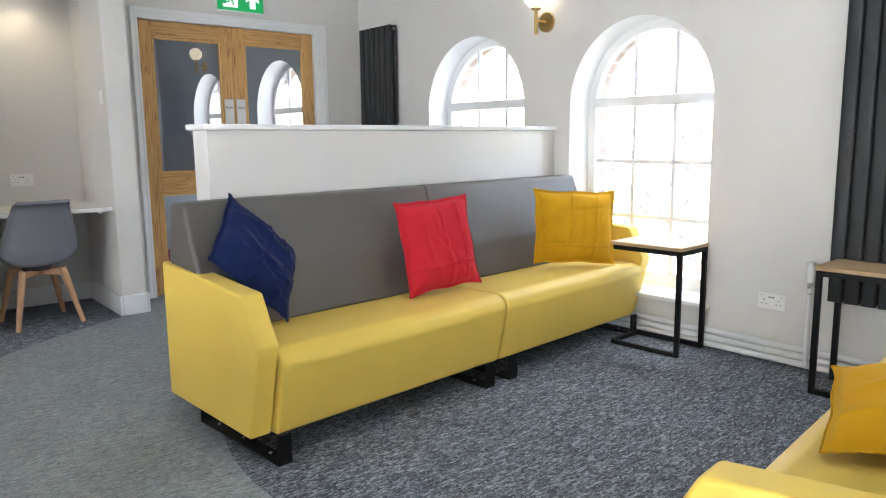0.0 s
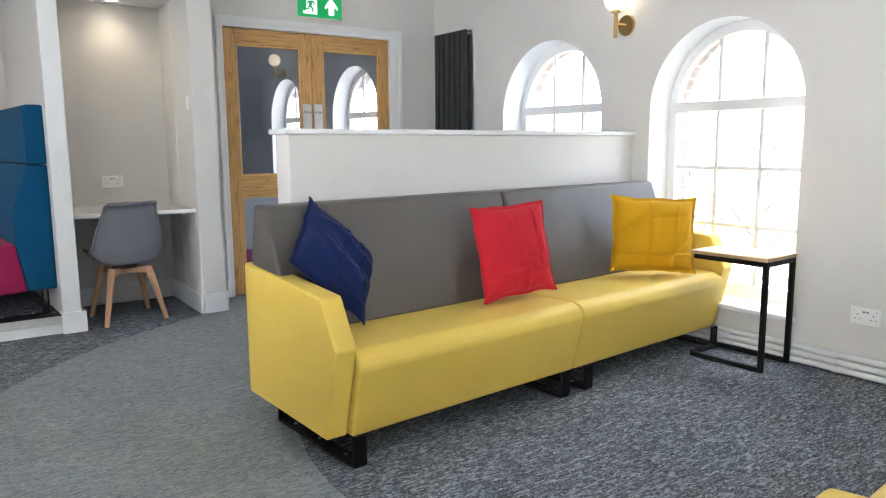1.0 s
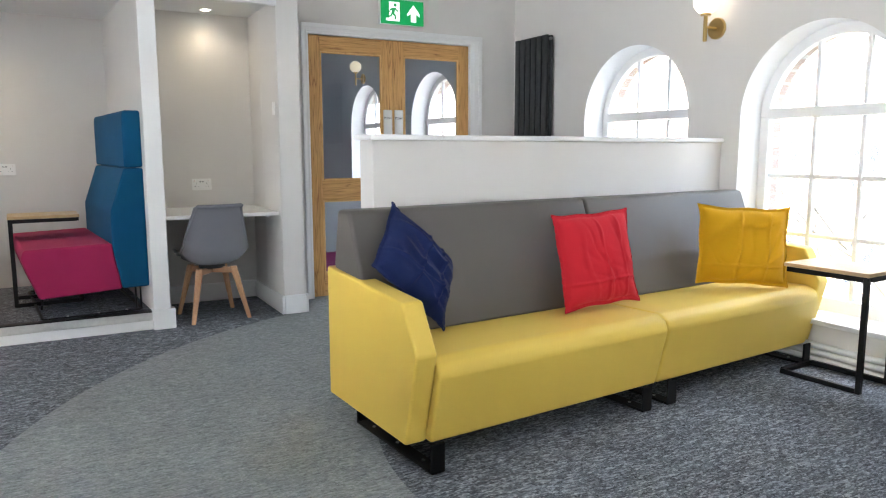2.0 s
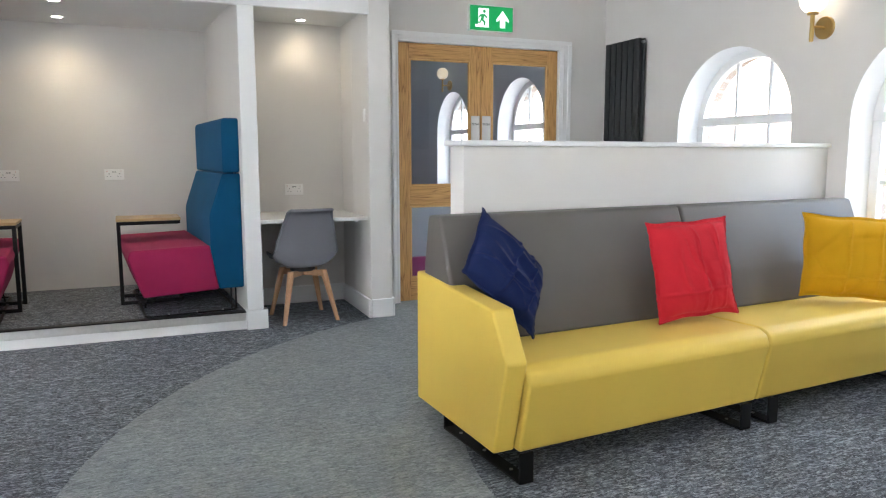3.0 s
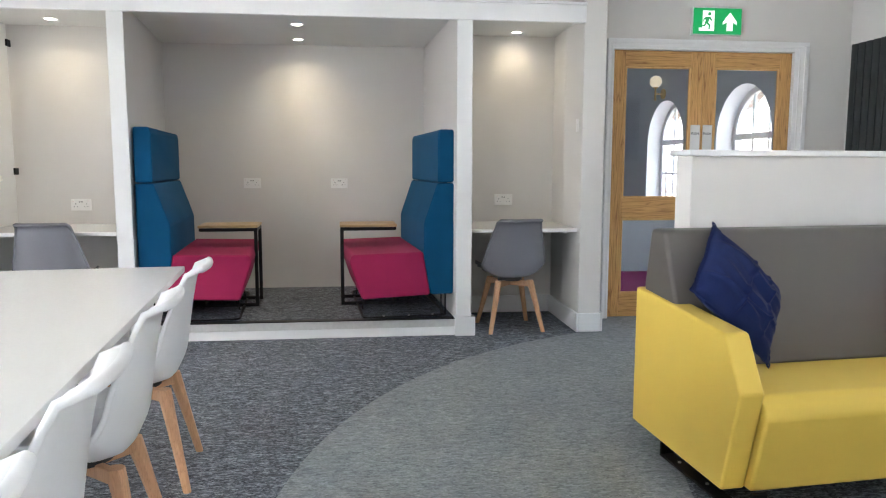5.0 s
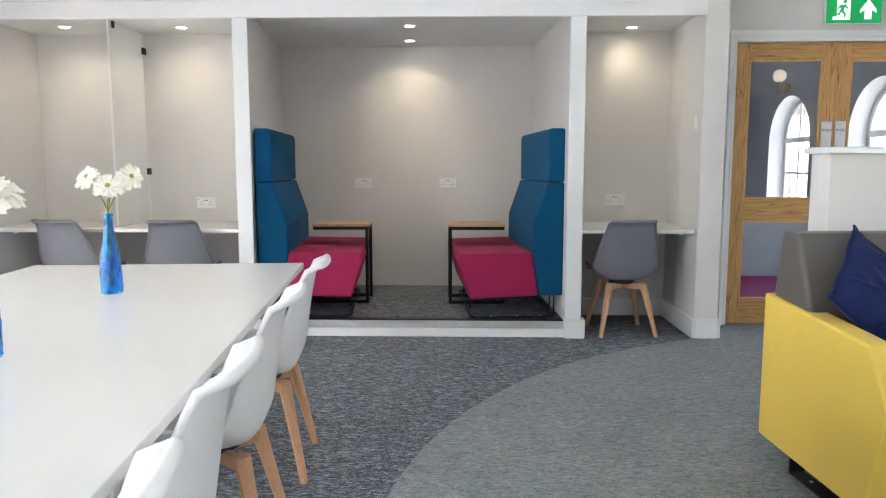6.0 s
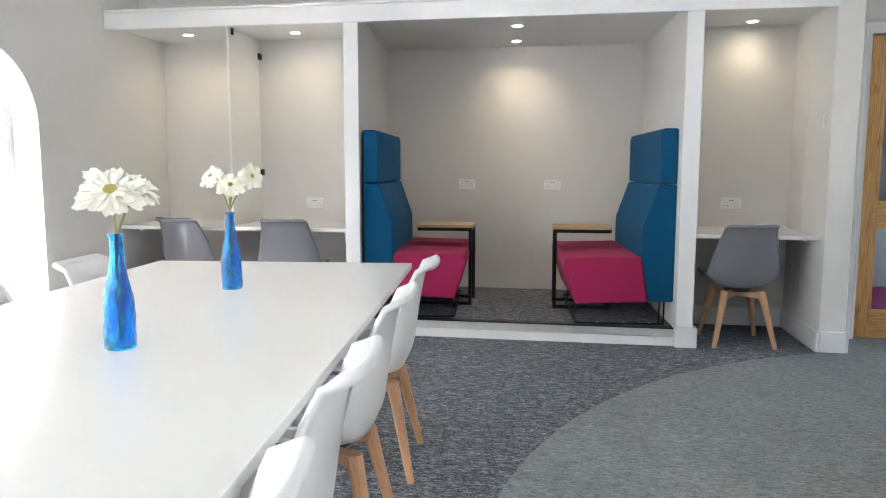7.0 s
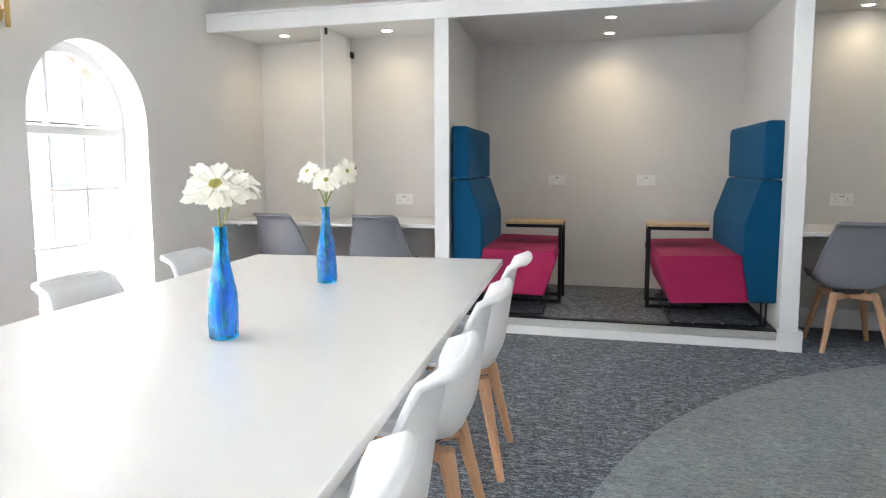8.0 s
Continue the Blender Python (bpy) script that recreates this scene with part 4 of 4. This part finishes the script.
def tub_chair(m, material, label, group):
    c = thing("chair", m, label, "chair", group)
    bm = bmesh.new()
    nu, nv = 20, 44
    top, low = {}, {}
    for i in range(nu + 1):
        for j in range(nv + 1):
            u, v = 2 * i / nu - 1, j / nv
            p = shell_point(u, v)
            du = shell_point(min(1, u + 0.02), v) - shell_point(max(-1, u - 0.02), v)
            dv = shell_point(u, min(1, v + 0.02)) - shell_point(u, max(0, v - 0.02))
            nrm = du.cross(dv).normalized()
            th = 0.010 * (1 if 0 < i < nu and 0 < j < nv else 0.35)
            top[i, j], low[i, j] = bm.verts.new(p + nrm * th * 0.5), bm.verts.new(p - nrm * th * 0.9)
    for i in range(nu):
        for j in range(nv):
            bm.faces.new((top[i, j], top[i + 1, j], top[i + 1, j + 1], top[i, j + 1]))
            bm.faces.new((low[i, j + 1], low[i + 1, j + 1], low[i + 1, j], low[i, j]))
    for i in range(nu):
        bm.faces.new((top[i + 1, 0], top[i, 0], low[i, 0], low[i + 1, 0]))
        bm.faces.new((top[i, nv], top[i + 1, nv], low[i + 1, nv], low[i, nv]))
    for j in range(nv):
        bm.faces.new((top[0, j], top[0, j + 1], low[0, j + 1], low[0, j]))
        bm.faces.new((top[nu, j + 1], top[nu, j], low[nu, j], low[nu, j + 1]))
    part("shell", bm, material, c, smooth=60)
    # rolled rim round the shell
    edge = [shell_point(-1, v) for v in np.linspace(0.05, 1, 24)] + [shell_point(u, 1) for u in np.linspace(-0.95, 0.95, 14)] + [shell_point(1, v) for v in np.linspace(1, 0.05, 24)]
    part("rim", tube(bmesh.new(), edge, [0.0085] * 22 + [0.0105] * 2 + [0.013] * 14 + [0.0105] * 2 + [0.0085] * 22, 10), material, c, smooth=75)
    # seat pad
    bm = bmesh.new()
    rows = []
    for k in range(2):
        row = []
        for a in np.linspace(0, 2 * math.pi, 29)[:-1]:
            x = 0.185 * math.copysign(abs(math.cos(a)) ** 0.6, math.cos(a))
            y = 0.045 + 0.165 * math.copysign(abs(math.sin(a)) ** 0.6, math.sin(a))
            row.append(bm.verts.new((x, y, 0.412 + 0.022 * k + 0.006 * (abs(x) / 0.185) ** 2)))
        rows.append(row)
    for q in range(28):
        bm.faces.new((rows[0][q], rows[0][(q + 1) % 28], rows[1][(q + 1) % 28], rows[1][q]))
    bm.faces.new(rows[1])
    part("seat_pad", bm, material, c)
    # beech base
    bm = bmesh.new()
    for a, b in (((-0.115, -0.115), (0.115, 0.115)), ((-0.115, 0.115), (0.115, -0.115))):
        dx, dy = b[0] - a[0], b[1] - a[1]
        L = math.hypot(dx, dy)
        box(bm, -L / 2, L / 2, -0.014, 0.014, 0.318, 0.360, 0.006, 2, pose(0, 0, 0, 0, 0, math.degrees(math.atan2(dy, dx))))
    part("cross_frame", bm, BEECH, c, "beech cross frame")
    bm = tube(bmesh.new(), [(0, 0, 0.355), (0, 0, 0.385)], 0.09, 20)
    part("mount", bm, DARKDOT, c)
    for sx in (-1, 1):
        for sy in (-1, 1):
            bm = bmesh.new()
            rows = []
            for z, r0, w in ((0.0, 0.274, 0.0150), (0.12, 0.238, 0.0180), (0.27, 0.193, 0.0225), (0.335, 0.173, 0.0255), (0.366, 0.164, 0.0255)):
                cxp, cyp = sx * r0 * 0.7071, sy * r0 * 0.7071
                rows.append([bm.verts.new((cxp + w * math.cos(a) * 1.0, cyp + w * math.sin(a), z)) for a in [math.pi / 4 + k * math.pi / 2 + d for k in range(4) for d in (-0.35, 0.35)]])
            for a, b in zip(rows, rows[1:]):
                for q in range(8):
                    bm.faces.new((a[q], a[(q + 1) % 8], b[(q + 1) % 8], b[q]))
            bm.faces.new(rows[0][::-1])
            bm.faces.new(rows[-1])
            part("leg", bm, BEECH, c, "tapered splayed beech leg")
    return c


# ---- meeting table ----
TABLE = pose(-3.216, -1.05, 0, 0, 0, 5.8)


def meeting_tables():
    t = thing("meeting_table", TABLE, "long white laminate meeting table on white legs", "table")
    part("tabletop", solid(0, 3.2, -1.133, 0, 0.73, 0.755, 0.003, 2), WHITELAM, t)
    for x in (0.06, 1.6, 3.14):
        for y in (-0.90, -0.24):
            part("leg", solid(x - 0.025, x + 0.025, y - 0.025, y + 0.025, 0, 0.69, 0.004, 1), WHITELAM, t)
        part("rail", solid(x - 0.012, x + 0.012, -0.875, -0.265, 0.691, 0.728, 0.003, 1), WHITELAM, t)
    for y in (-0.90, -0.24):
        part("rail", solid(0.085, 3.115, y - 0.012, y + 0.012, 0.69, 0.729, 0.003, 1), WHITELAM, t)


# ---- vases with flowers ----
def bloom(parent, centre, facing, radius, seed):
    rnd = random.Random(seed)
    turn = Vector(facing).to_track_quat("Z", "Y").to_matrix().to_4x4()
    m = Matrix.Translation(centre) @ turn
    bm = bmesh.new()
    for layer, (cnt, rr, lift) in enumerate(((13, 1.0, -0.02), (11, 0.88, 0.10), (9, 0.55, 0.26))):
        for k in range(cnt):
            a0 = 2 * math.pi * (k + 0.5 * layer) / cnt + rnd.uniform(-0.16, 0.16)
            L = radius * rr * rnd.uniform(0.84, 1.10)
            bend = rnd.uniform(-0.26, 0.10)
            W = L * rnd.uniform(0.17, 0.225)
            twist = rnd.uniform(-0.35, 0.35)
            notch = rnd.uniform(0.05, 0.13)
            rows = []
            for s in np.linspace(0.10, 1, 9):
                wd = W * (0.26 + 0.74 * math.sin(min(1.0, s / 0.78) * math.pi / 2) ** 1.4) * (1.0 if s < 0.98 else 0.78)
                z = L * (lift * s + bend * s * s) + 0.001 * layer
                row = []
                for t in (-1, -0.6, -0.2, 0.2, 0.6, 1):
                    tip = max(0.0, (s - 0.8) / 0.2)
                    cut = tip * L * (notch * (1 if abs(t) in (0.2, 1) else 0) * (0.6 if abs(t) == 0.2 else 1.0) + 0.03 * math.sin(7 * k + 4 * t))
                    p = Vector((L * s - cut, t * wd, z - 0.35 * wd * (1 - t * t) + twist * t * wd * s + 0.06 * wd * math.cos(9 * t) + rnd.uniform(-1, 1) * 0.0005))
                    row.append(bm.verts.new(m @ (Matrix.Rotation(a0, 4, "Z") @ p)))
                rows.append(row)
            for a, b in zip(rows, rows[1:]):
                for q in range(5):
                    bm.faces.new((a[q], a[q + 1], b[q + 1], b[q]))
    part("petals", bm, PETAL, parent, "broad cream silk petals", smooth=60)
    bm = bmesh.new()
    for k in range(60):
        a, r = k * 2.4, radius * 0.17 * math.sqrt(k / 60)
        lathe(bm, [(0, 0), (radius * 0.025, 0.0), (radius * 0.02, radius * 0.07), (0, radius * 0.09)], 5, (r * math.cos(a), r * math.sin(a), radius * 0.03))
    bmesh.ops.transform(bm, matrix=m, verts=bm.verts)
    part("flower_centre", bm, PETALIN, parent, "greenish yellow centre")


def vase(place, blooms, label, spin):
    v = thing("vase", Matrix.Translation(place) @ pose(0, 0, 0, 0, 0, spin), label, "vase", "flower vases")
    prof = [(0, 0.0), (0.031, 0.0), (0.0345, 0.004), (0.0345, 0.05), (0.033, 0.10), (0.028, 0.14), (0.020, 0.175), (0.0155, 0.21), (0.0135, 0.25), (0.0145, 0.256), (0.0165, 0.258), (0.0165, 0.263),
            (0.0115, 0.263), (0.0105, 0.25), (0.0125, 0.21), (0.017, 0.175), (0.025, 0.14), (0.030, 0.10), (0.0315, 0.05), (0.0315, 0.010), (0, 0.010)]
    outer, inner = prof[:12], prof[12:]
    fine = []
    for p, q in zip(outer, outer[1:]):
        steps = max(1, int(abs(q[1] - p[1]) / 0.005))
        fine += [(p[0] + (q[0] - p[0]) * k / steps, p[1] + (q[1] - p[1]) * k / steps) for k in range(steps)]
    fine.append(outer[-1])
    bm = lathe(bmesh.new(), fine + inner, 40)
    skin = 40 * (len(fine) - 1) + 1
    for i, p in enumerate(bm.verts):
        if i < skin and 0.006 < p.co.z < 0.25:
            a = math.atan2(p.co.y, p.co.x)
            k = 0.0011 * math.sin(5 * a + 45 * p.co.z + spin) + 0.0007 * math.sin(9 * a - 120 * p.co.z) + 0.0005 * math.sin(4 * a + 260 * p.co.z)
            r = math.hypot(p.co.x, p.co.y)
            s = 1 + k * min(1, r / 0.03) / r
            p.co.x, p.co.y = p.co.x * s, p.co.y * s
    part("bottle", bm, BLUEGLASS, v, "crackled bright blue glass bottle")
    f = thing("flowers", Matrix.Translation(place) @ pose(0, 0, 0, 0, 0, spin), "cream artificial gerberas standing in a blue bottle", "flowers", "cream flowers")
    for i, (c, facing, r) in enumerate(blooms):
        c = Vector(c)
        k = Vector(facing).normalized()
        a = Vector((0.006 * math.cos(i * 2.1), 0.006 * math.sin(i * 2.1), 0.02))
        b = Vector((0.004 * math.cos(i * 2.1), 0.004 * math.sin(i * 2.1), 0.262))
        e = c - k * 0.012
        pts = [a, a.lerp(b, 0.5), b, b.lerp(e, 0.35) + Vector((0, 0, 0.012)), b.lerp(e, 0.75) + Vector((0, 0, 0.01)), e]
        part("stem", tube(bmesh.new(), pts, 0.0028, 8), STEM, f)
        bloom(f, c, facing, r, 11 + i)


# ---- booth bench ----
def booth_bench(m, flip, label):
    """Local y = 0 at the outer back, -y towards the seat front; x from 0 (outer end) to -0.66."""
    b = thing("booth_bench", m, label, "booth bench", "facing booth benches")
    z = -RISE
    main = [(0, 0.275), (-0.165, 0.275), (-0.215, 0.545), (-0.214, 0.78), (-0.118, 1.062), (0, 1.062)]
    part("backrest", prism(bmesh.new(), [(y, q + z) for y, q in main], -1.15, 0, "yz", 0.014, 3), BLUEFAB, b, "petrol blue upholstered backrest")
    head = [(0, 1.066), (-0.115, 1.066), (-0.115, 1.40), (-0.105, 1.433), (0, 1.433)]
    part("headrest", prism(bmesh.new(), [(y, q + z) for y, q in head], -1.15, 0, "yz", 0.016, 3), BLUEFAB, b, "petrol blue upholstered high headrest")
    seat = [(-0.167, 0.272), (-0.65, 0.252), (-0.735, 0.515), (-0.718, 0.568), (-0.217, 0.580)]
    part("seat", prism(bmesh.new(), [(y, q + z) for y, q in seat], -1.15, -0.004, "yz", 0.016, 3), PINKFAB, b, "raspberry pink upholstered seat")
    # flat black bar loop on the floor with bolts, and two pairs of upright rods at the back
    loop = [(x, y, 0.007) for cx, cy, a0 in ((-0.06, -0.09, 0), (-1.09, -0.09, 90), (-1.09, -0.60, 180), (-0.06, -0.60, 270)) for x, y in [(cx + 0.04 * math.cos(radians(a0 + 15 * k)), cy + 0.04 * math.sin(radians(a0 + 15 * k))) for k in range(7)]]
    sled_loop = part("sled_loop", tube(bmesh.new(), loop, 0.009, 8, True, 0.75), BLACK, b, "thin black steel sled base")
    for y in (-0.15, -0.32, -0.50):
        part("bolt", lathe(bmesh.new(), [(0, 0.012), (0.008, 0.012), (0.008, 0.017), (0, 0.018)], 10, (-0.022, y, 0)), STEEL, sled_loop)
    for x in (-0.035, -1.11):
        for y in (-0.055, -0.085):
            part("upright_rod", tube(bmesh.new(), [(x, y, 0.01), (x, y, 0.165)], 0.006, 8), BLACK, b)
        part("upright_rod", tube(bmesh.new(), [(x - 0.30 if x > -0.5 else x + 0.2, -0.62, 0.01), (x - 0.30 if x > -0.5 else x + 0.2, -0.60, 0.165)], 0.006, 8), BLACK, b)
    if flip:
        for o in b.children:
            o.data.transform(Matrix.Diagonal((1, -1, 1, 1)))
            o.data.flip_normals()
    return b


# ---- desks, divider ----
def desk(y0, y1, label):
    d = thing("desk", pose(0, 0, 0), label, "desk", "built-in desks")
    part("worktop", solid(-5.75, -5.045, y0, y1, 0.715, 0.742, 0.003, 2), WHITELAM, d)
    part("batten", solid(-5.748, -5.72, y0 + 0.01, y1 - 0.01, 0.66, 0.7145), TRIM, d)
    for y in (y0 + 0.001, y1 - 0.026):
        part("batten", solid(-5.70, -5.30, y, y + 0.025, 0.68, 0.7145), TRIM, d)


def divider():
    d = thing("divider_panel", pose(0, 0, 0), "white laminate divider panel held by black brackets between two desks", "divider")
    y = -2.835
    part("panel", solid(-5.715, -5.19, y - 0.009, y + 0.009, 0.745, 2.185, 0.002, 1), WHITELAM, d)
    for x, z in ((-5.70, 2.055), (-5.70, 1.135)):
        part("bracket", solid(x - 0.048, x + 0.012, y + 0.009, y + 0.022, z - 0.025, z + 0.025, 0.003, 1), BLACK, d)
    part("bracket", solid(-5.255, -5.225, y + 0.009, y + 0.022, 2.14, 2.189, 0.003, 1), BLACK, d)


# ---- outside ----
def outside():
    bm = bmesh.new()
    box(bm, -400, 400, -400, 400, -4.3, -4.0)
    tagged(part("ground", bm, GRASS), "pale yard ground outside, a storey below", "ground", kind="structure")

    def house(m, w, h, label, facing=BRICK, rows=(1.0, 4.0, 7.0, 10.0), panes=None):
        b = thing("building", m, label, "building", "buildings outside")
        part("wall", solid(-w / 2, w / 2, 0, 6, 0, h), facing, b, smooth=0)
        part("roof", prism(bmesh.new(), [(-0.4, h), (6.4, h), (3.0, h + 2.6)], -w / 2 - 0.3, w / 2 + 0.3, "yz"), SLATE, b, smooth=0)
        for k in range(int(w / 2.4)):
            for z in rows[:int(h / 3.0)]:
                x = -w / 2 + 1.4 + 2.4 * k
                q = part("window", solid(x - 0.45, x + 0.45, -0.03, 0.02, z, z + 1.5), TRIM, b, smooth=0)
                for sx in (-0.21, 0.21):
                    for sz in (0.38, 1.12):
                        part("pane", solid(x + sx - 0.18, x + sx + 0.18, -0.04, -0.031, z + sz - 0.32, z + sz + 0.32), panes, q, smooth=0)
        return b

    dark_glass = plain("dark_window_glass", (0.05, 0.06, 0.07), 0.1, relief=0)
    # dark glass made pale: daylight glare on the south panes is in the colour
    washed_glass = plain("washed_out_window_glass", (0.30, 0.335, 0.37), 0.15, relief=0)
    house(pose(-21, 20, -4, 0, 0, 8), 34, 13.0, "red brick building across the yard with white windows", panes=dark_glass)
    house(pose(-10.15, -13, -4, 0, 0, 180), 26, 6.1, "pale rendered building beyond the south windows", plain("pale_render", (0.62, 0.60, 0.57), 0.85, grain=12, vary=0.06, relief=0.2), (1.2, 4.35), washed_glass)

    def tree(m, seed, label):
        rnd = random.Random(seed)
        t = thing("bare_tree", m, label, "tree", "bare trees outside")
        bm = bmesh.new()

        def limb(p, d, L, r, depth):
            pts, q, dd = [p], p.copy(), d.copy()
            for k in range(3):
                dd = (dd + Vector((rnd.uniform(-0.2, 0.2), rnd.uniform(-0.2, 0.2), 0.06))).normalized()
                q = q + dd * L / 3
                pts.append(q.copy())
            tube(bm, pts, [r, r * 0.85, r * 0.7, r * 0.5], 5)
            if depth:
                for k in range(4):
                    nd = (dd + Vector((rnd.uniform(-1, 1), rnd.uniform(-1, 1), rnd.uniform(-0.2, 0.6)))).normalized()
                    limb(pts[rnd.choice((2, 3))], nd, L * rnd.uniform(0.55, 0.8), r * 0.5, depth - 1)

        limb(Vector((0, 0, 0)), Vector((0, 0, 1)), 2.6, 0.14, 4)
        part("trunk_and_branches", bm, BARK, t)

    tree(pose(-5.5, 11, -4), 3, "bare winter tree in the yard")
    tree(pose(-9.5, 13, -4), 5, "bare winter tree in the yard")


# ---- placing ----
half_wall()
door_set()
exit_sign()
SOFA_A = pose(-2.903, 0.814, 0, 0, 0, 4.67)
sofa(SOFA_A, 2.66, "yellow two-part bench sofa with warm grey back, against the half wall")
SOFA_B = pose(-0.135, 3.195, 0, 0, 0, 186.5)
sofa(SOFA_B, 2.30, "yellow bench sofa with grey back, facing its twin")
cushion(pose(-2.612, 1.100, 0.710, -40.5, 43, 89.7), 0.425, 0.39, NAVY, "crumpled navy blue cushion tipped on one corner on the sofa", 4, deep=True)
cushion(pose(-2.575, 2.022, 0.672, -12.4, -2.1, 90), 0.45, 0.45, RED, "creased bright red cushion leaning on the sofa back", 7)
cushion(pose(-2.595, 3.062, 0.662, -11, 2.6, 57), 0.485, 0.43, MUSTARD, "creased mustard yellow cushion in the sofa corner", 9)
ez, ex = Vector((-0.30, 0.93, 0.23)).normalized(), Vector((0.95, 0.28, 0.15)).normalized()
ey = ez.cross(ex).normalized()
lying = Matrix((ex, ey, ex.cross(ey))).transposed().to_4x4()
lying.translation = Vector((-0.574, 1.479, 0.462)) + 0.20 * ez + 0.20 * ex
cushion(lying, 0.40, 0.40, MUSTARD, "mustard yellow cushion lying back on the second sofa", 12, 0.10)
side_table(pose(-2.183, 3.295, 0, 0, 0, 3), 0.435, 0.30, 0.595, "C-shaped side table, oak-effect top on black steel frame, by the window")
side_table(pose(-1.07, 3.295, 0, 0, 0, 183), 0.435, 0.30, 0.595, "C-shaped side table, oak-effect top on black steel frame, by the radiator")
radiator(pose(-5.253, NY, 0), 6, 0.30, 2.10, "tall anthracite column radiator between the doors and window", 0.077)
radiator(pose(-1.293, NY, 0), 8, 0.385, 2.10, "tall anthracite column radiator beside the window")
pipes()
sconce(pose(-3.21, NY, 1.920))
sconce(pose(-3.125, SY, 1.940, 0, 0, 180))
sconce(pose(-8.9, NY, 2.09), False)
for x, y, z in ((-5.56, -0.755, 2.205), (-6.19, -0.80, 2.205), (-5.58, 0.88, 2.19), (-5.45, -3.28, 2.19), (-5.49, -2.43, 2.19)):
    downlight(x, y, z, 1.15 if z > 2.2 else 0.46 if y > 0 else 0.60)
socket(pose(-6.48, -1.238, 1.03), "white twin socket with USB ports on the booth wall")
socket(pose(-6.48, -0.492, 1.03), "white twin socket with USB ports on the booth wall")
socket(pose(-5.75, 0.826, 0.915), "white twin socket with USB ports above the desk")
socket(pose(-5.75, -2.388, 0.887), "white twin socket with USB ports above the desk")
socket(pose(-1.63, NY, 0.317, 0, 0, -90), "white twin socket with USB ports low on the wall")
small_plate(pose(-5.09, 1.225, 1.468, 0, 0, -90), "small white switch plate on the nook's side", "switch")
small_plate(pose(-5.20, 0.349, 1.562, 0, 0, -90), "small white switch plate inside the booth", "switch")
desk(0.451, 1.224, "white built-in desk top in the single nook")
desk(SY + 0.001, -1.894, "long white built-in desk top under the downlights")
divider()
booth_bench(pose(-5.10, 0.345, RISE, 0, 0, 5), False, "high-backed booth bench, petrol blue back and raspberry pink seat")
booth_bench(pose(-5.04, -1.788, RISE, 0, 0, 5), True, "high-backed booth bench, petrol blue back and raspberry pink seat")
side_table(pose(-5.76, -0.255, RISE, 0, 0, -88), 0.435, 0.33, 0.62, "C-shaped oak-effect side table pushed over the booth seat")
side_table(pose(-5.76, -1.305, RISE, 0, 0, 92), 0.435, 0.33, 0.62, "C-shaped oak-effect side table pushed over the booth seat")
meeting_tables()
white = tub_chair(TABLE @ pose(0.35, -0.142, 0.0, 0, 0, 180), WHITEPLAS, "white plastic tub chair on splayed beech legs at the meeting table", "chairs round the meeting table")
for x, y in ((1.05, -0.157), (1.77, -0.162), (2.345, -0.165)):
    copy_thing(white, TABLE @ pose(x, y, 0.0, 0, 0, 180))
for x in (0.42, 1.09, 1.76, 2.43):
    copy_thing(white, TABLE @ pose(x, -1.0, 0.0, 0, 0, 0))
grey = tub_chair(pose(-5.205, 0.772, 0, 0, 0, 95), GREYPLAS, "grey plastic tub chair on splayed beech legs at the nook desk", "grey desk chairs")
copy_thing(grey, pose(-5.12, -3.08, 0, 0, 0, 80))
copy_thing(grey, pose(-5.12, -2.335, 0, 0, 0, 95))
V1, V2 = Vector((-1.641, -1.399, 0.7555)), Vector((-2.448, -1.517, 0.7555))
vase(V1, [((0.0, -0.006, 0.360), (0.70, 0.02, 0.71), 0.081), ((-0.03, 0.052, 0.366), (0.35, 0.50, 0.78), 0.052)], "blue crackled glass bottle vase on the white table", 20)
vase(V2, [((0.02, 0.010, 0.355), (0.82, 0.2, 0.55), 0.05), ((0.0, -0.060, 0.385), (0.6, -0.35, 0.6), 0.045), ((-0.01, 0.075, 0.385), (0.6, 0.7, 0.25), 0.046), ((-0.02, 0.02, 0.34), (-0.2, 0.3, -0.4), 0.04)], "blue crackled glass bottle vase at the table's far end", 10)
outside()
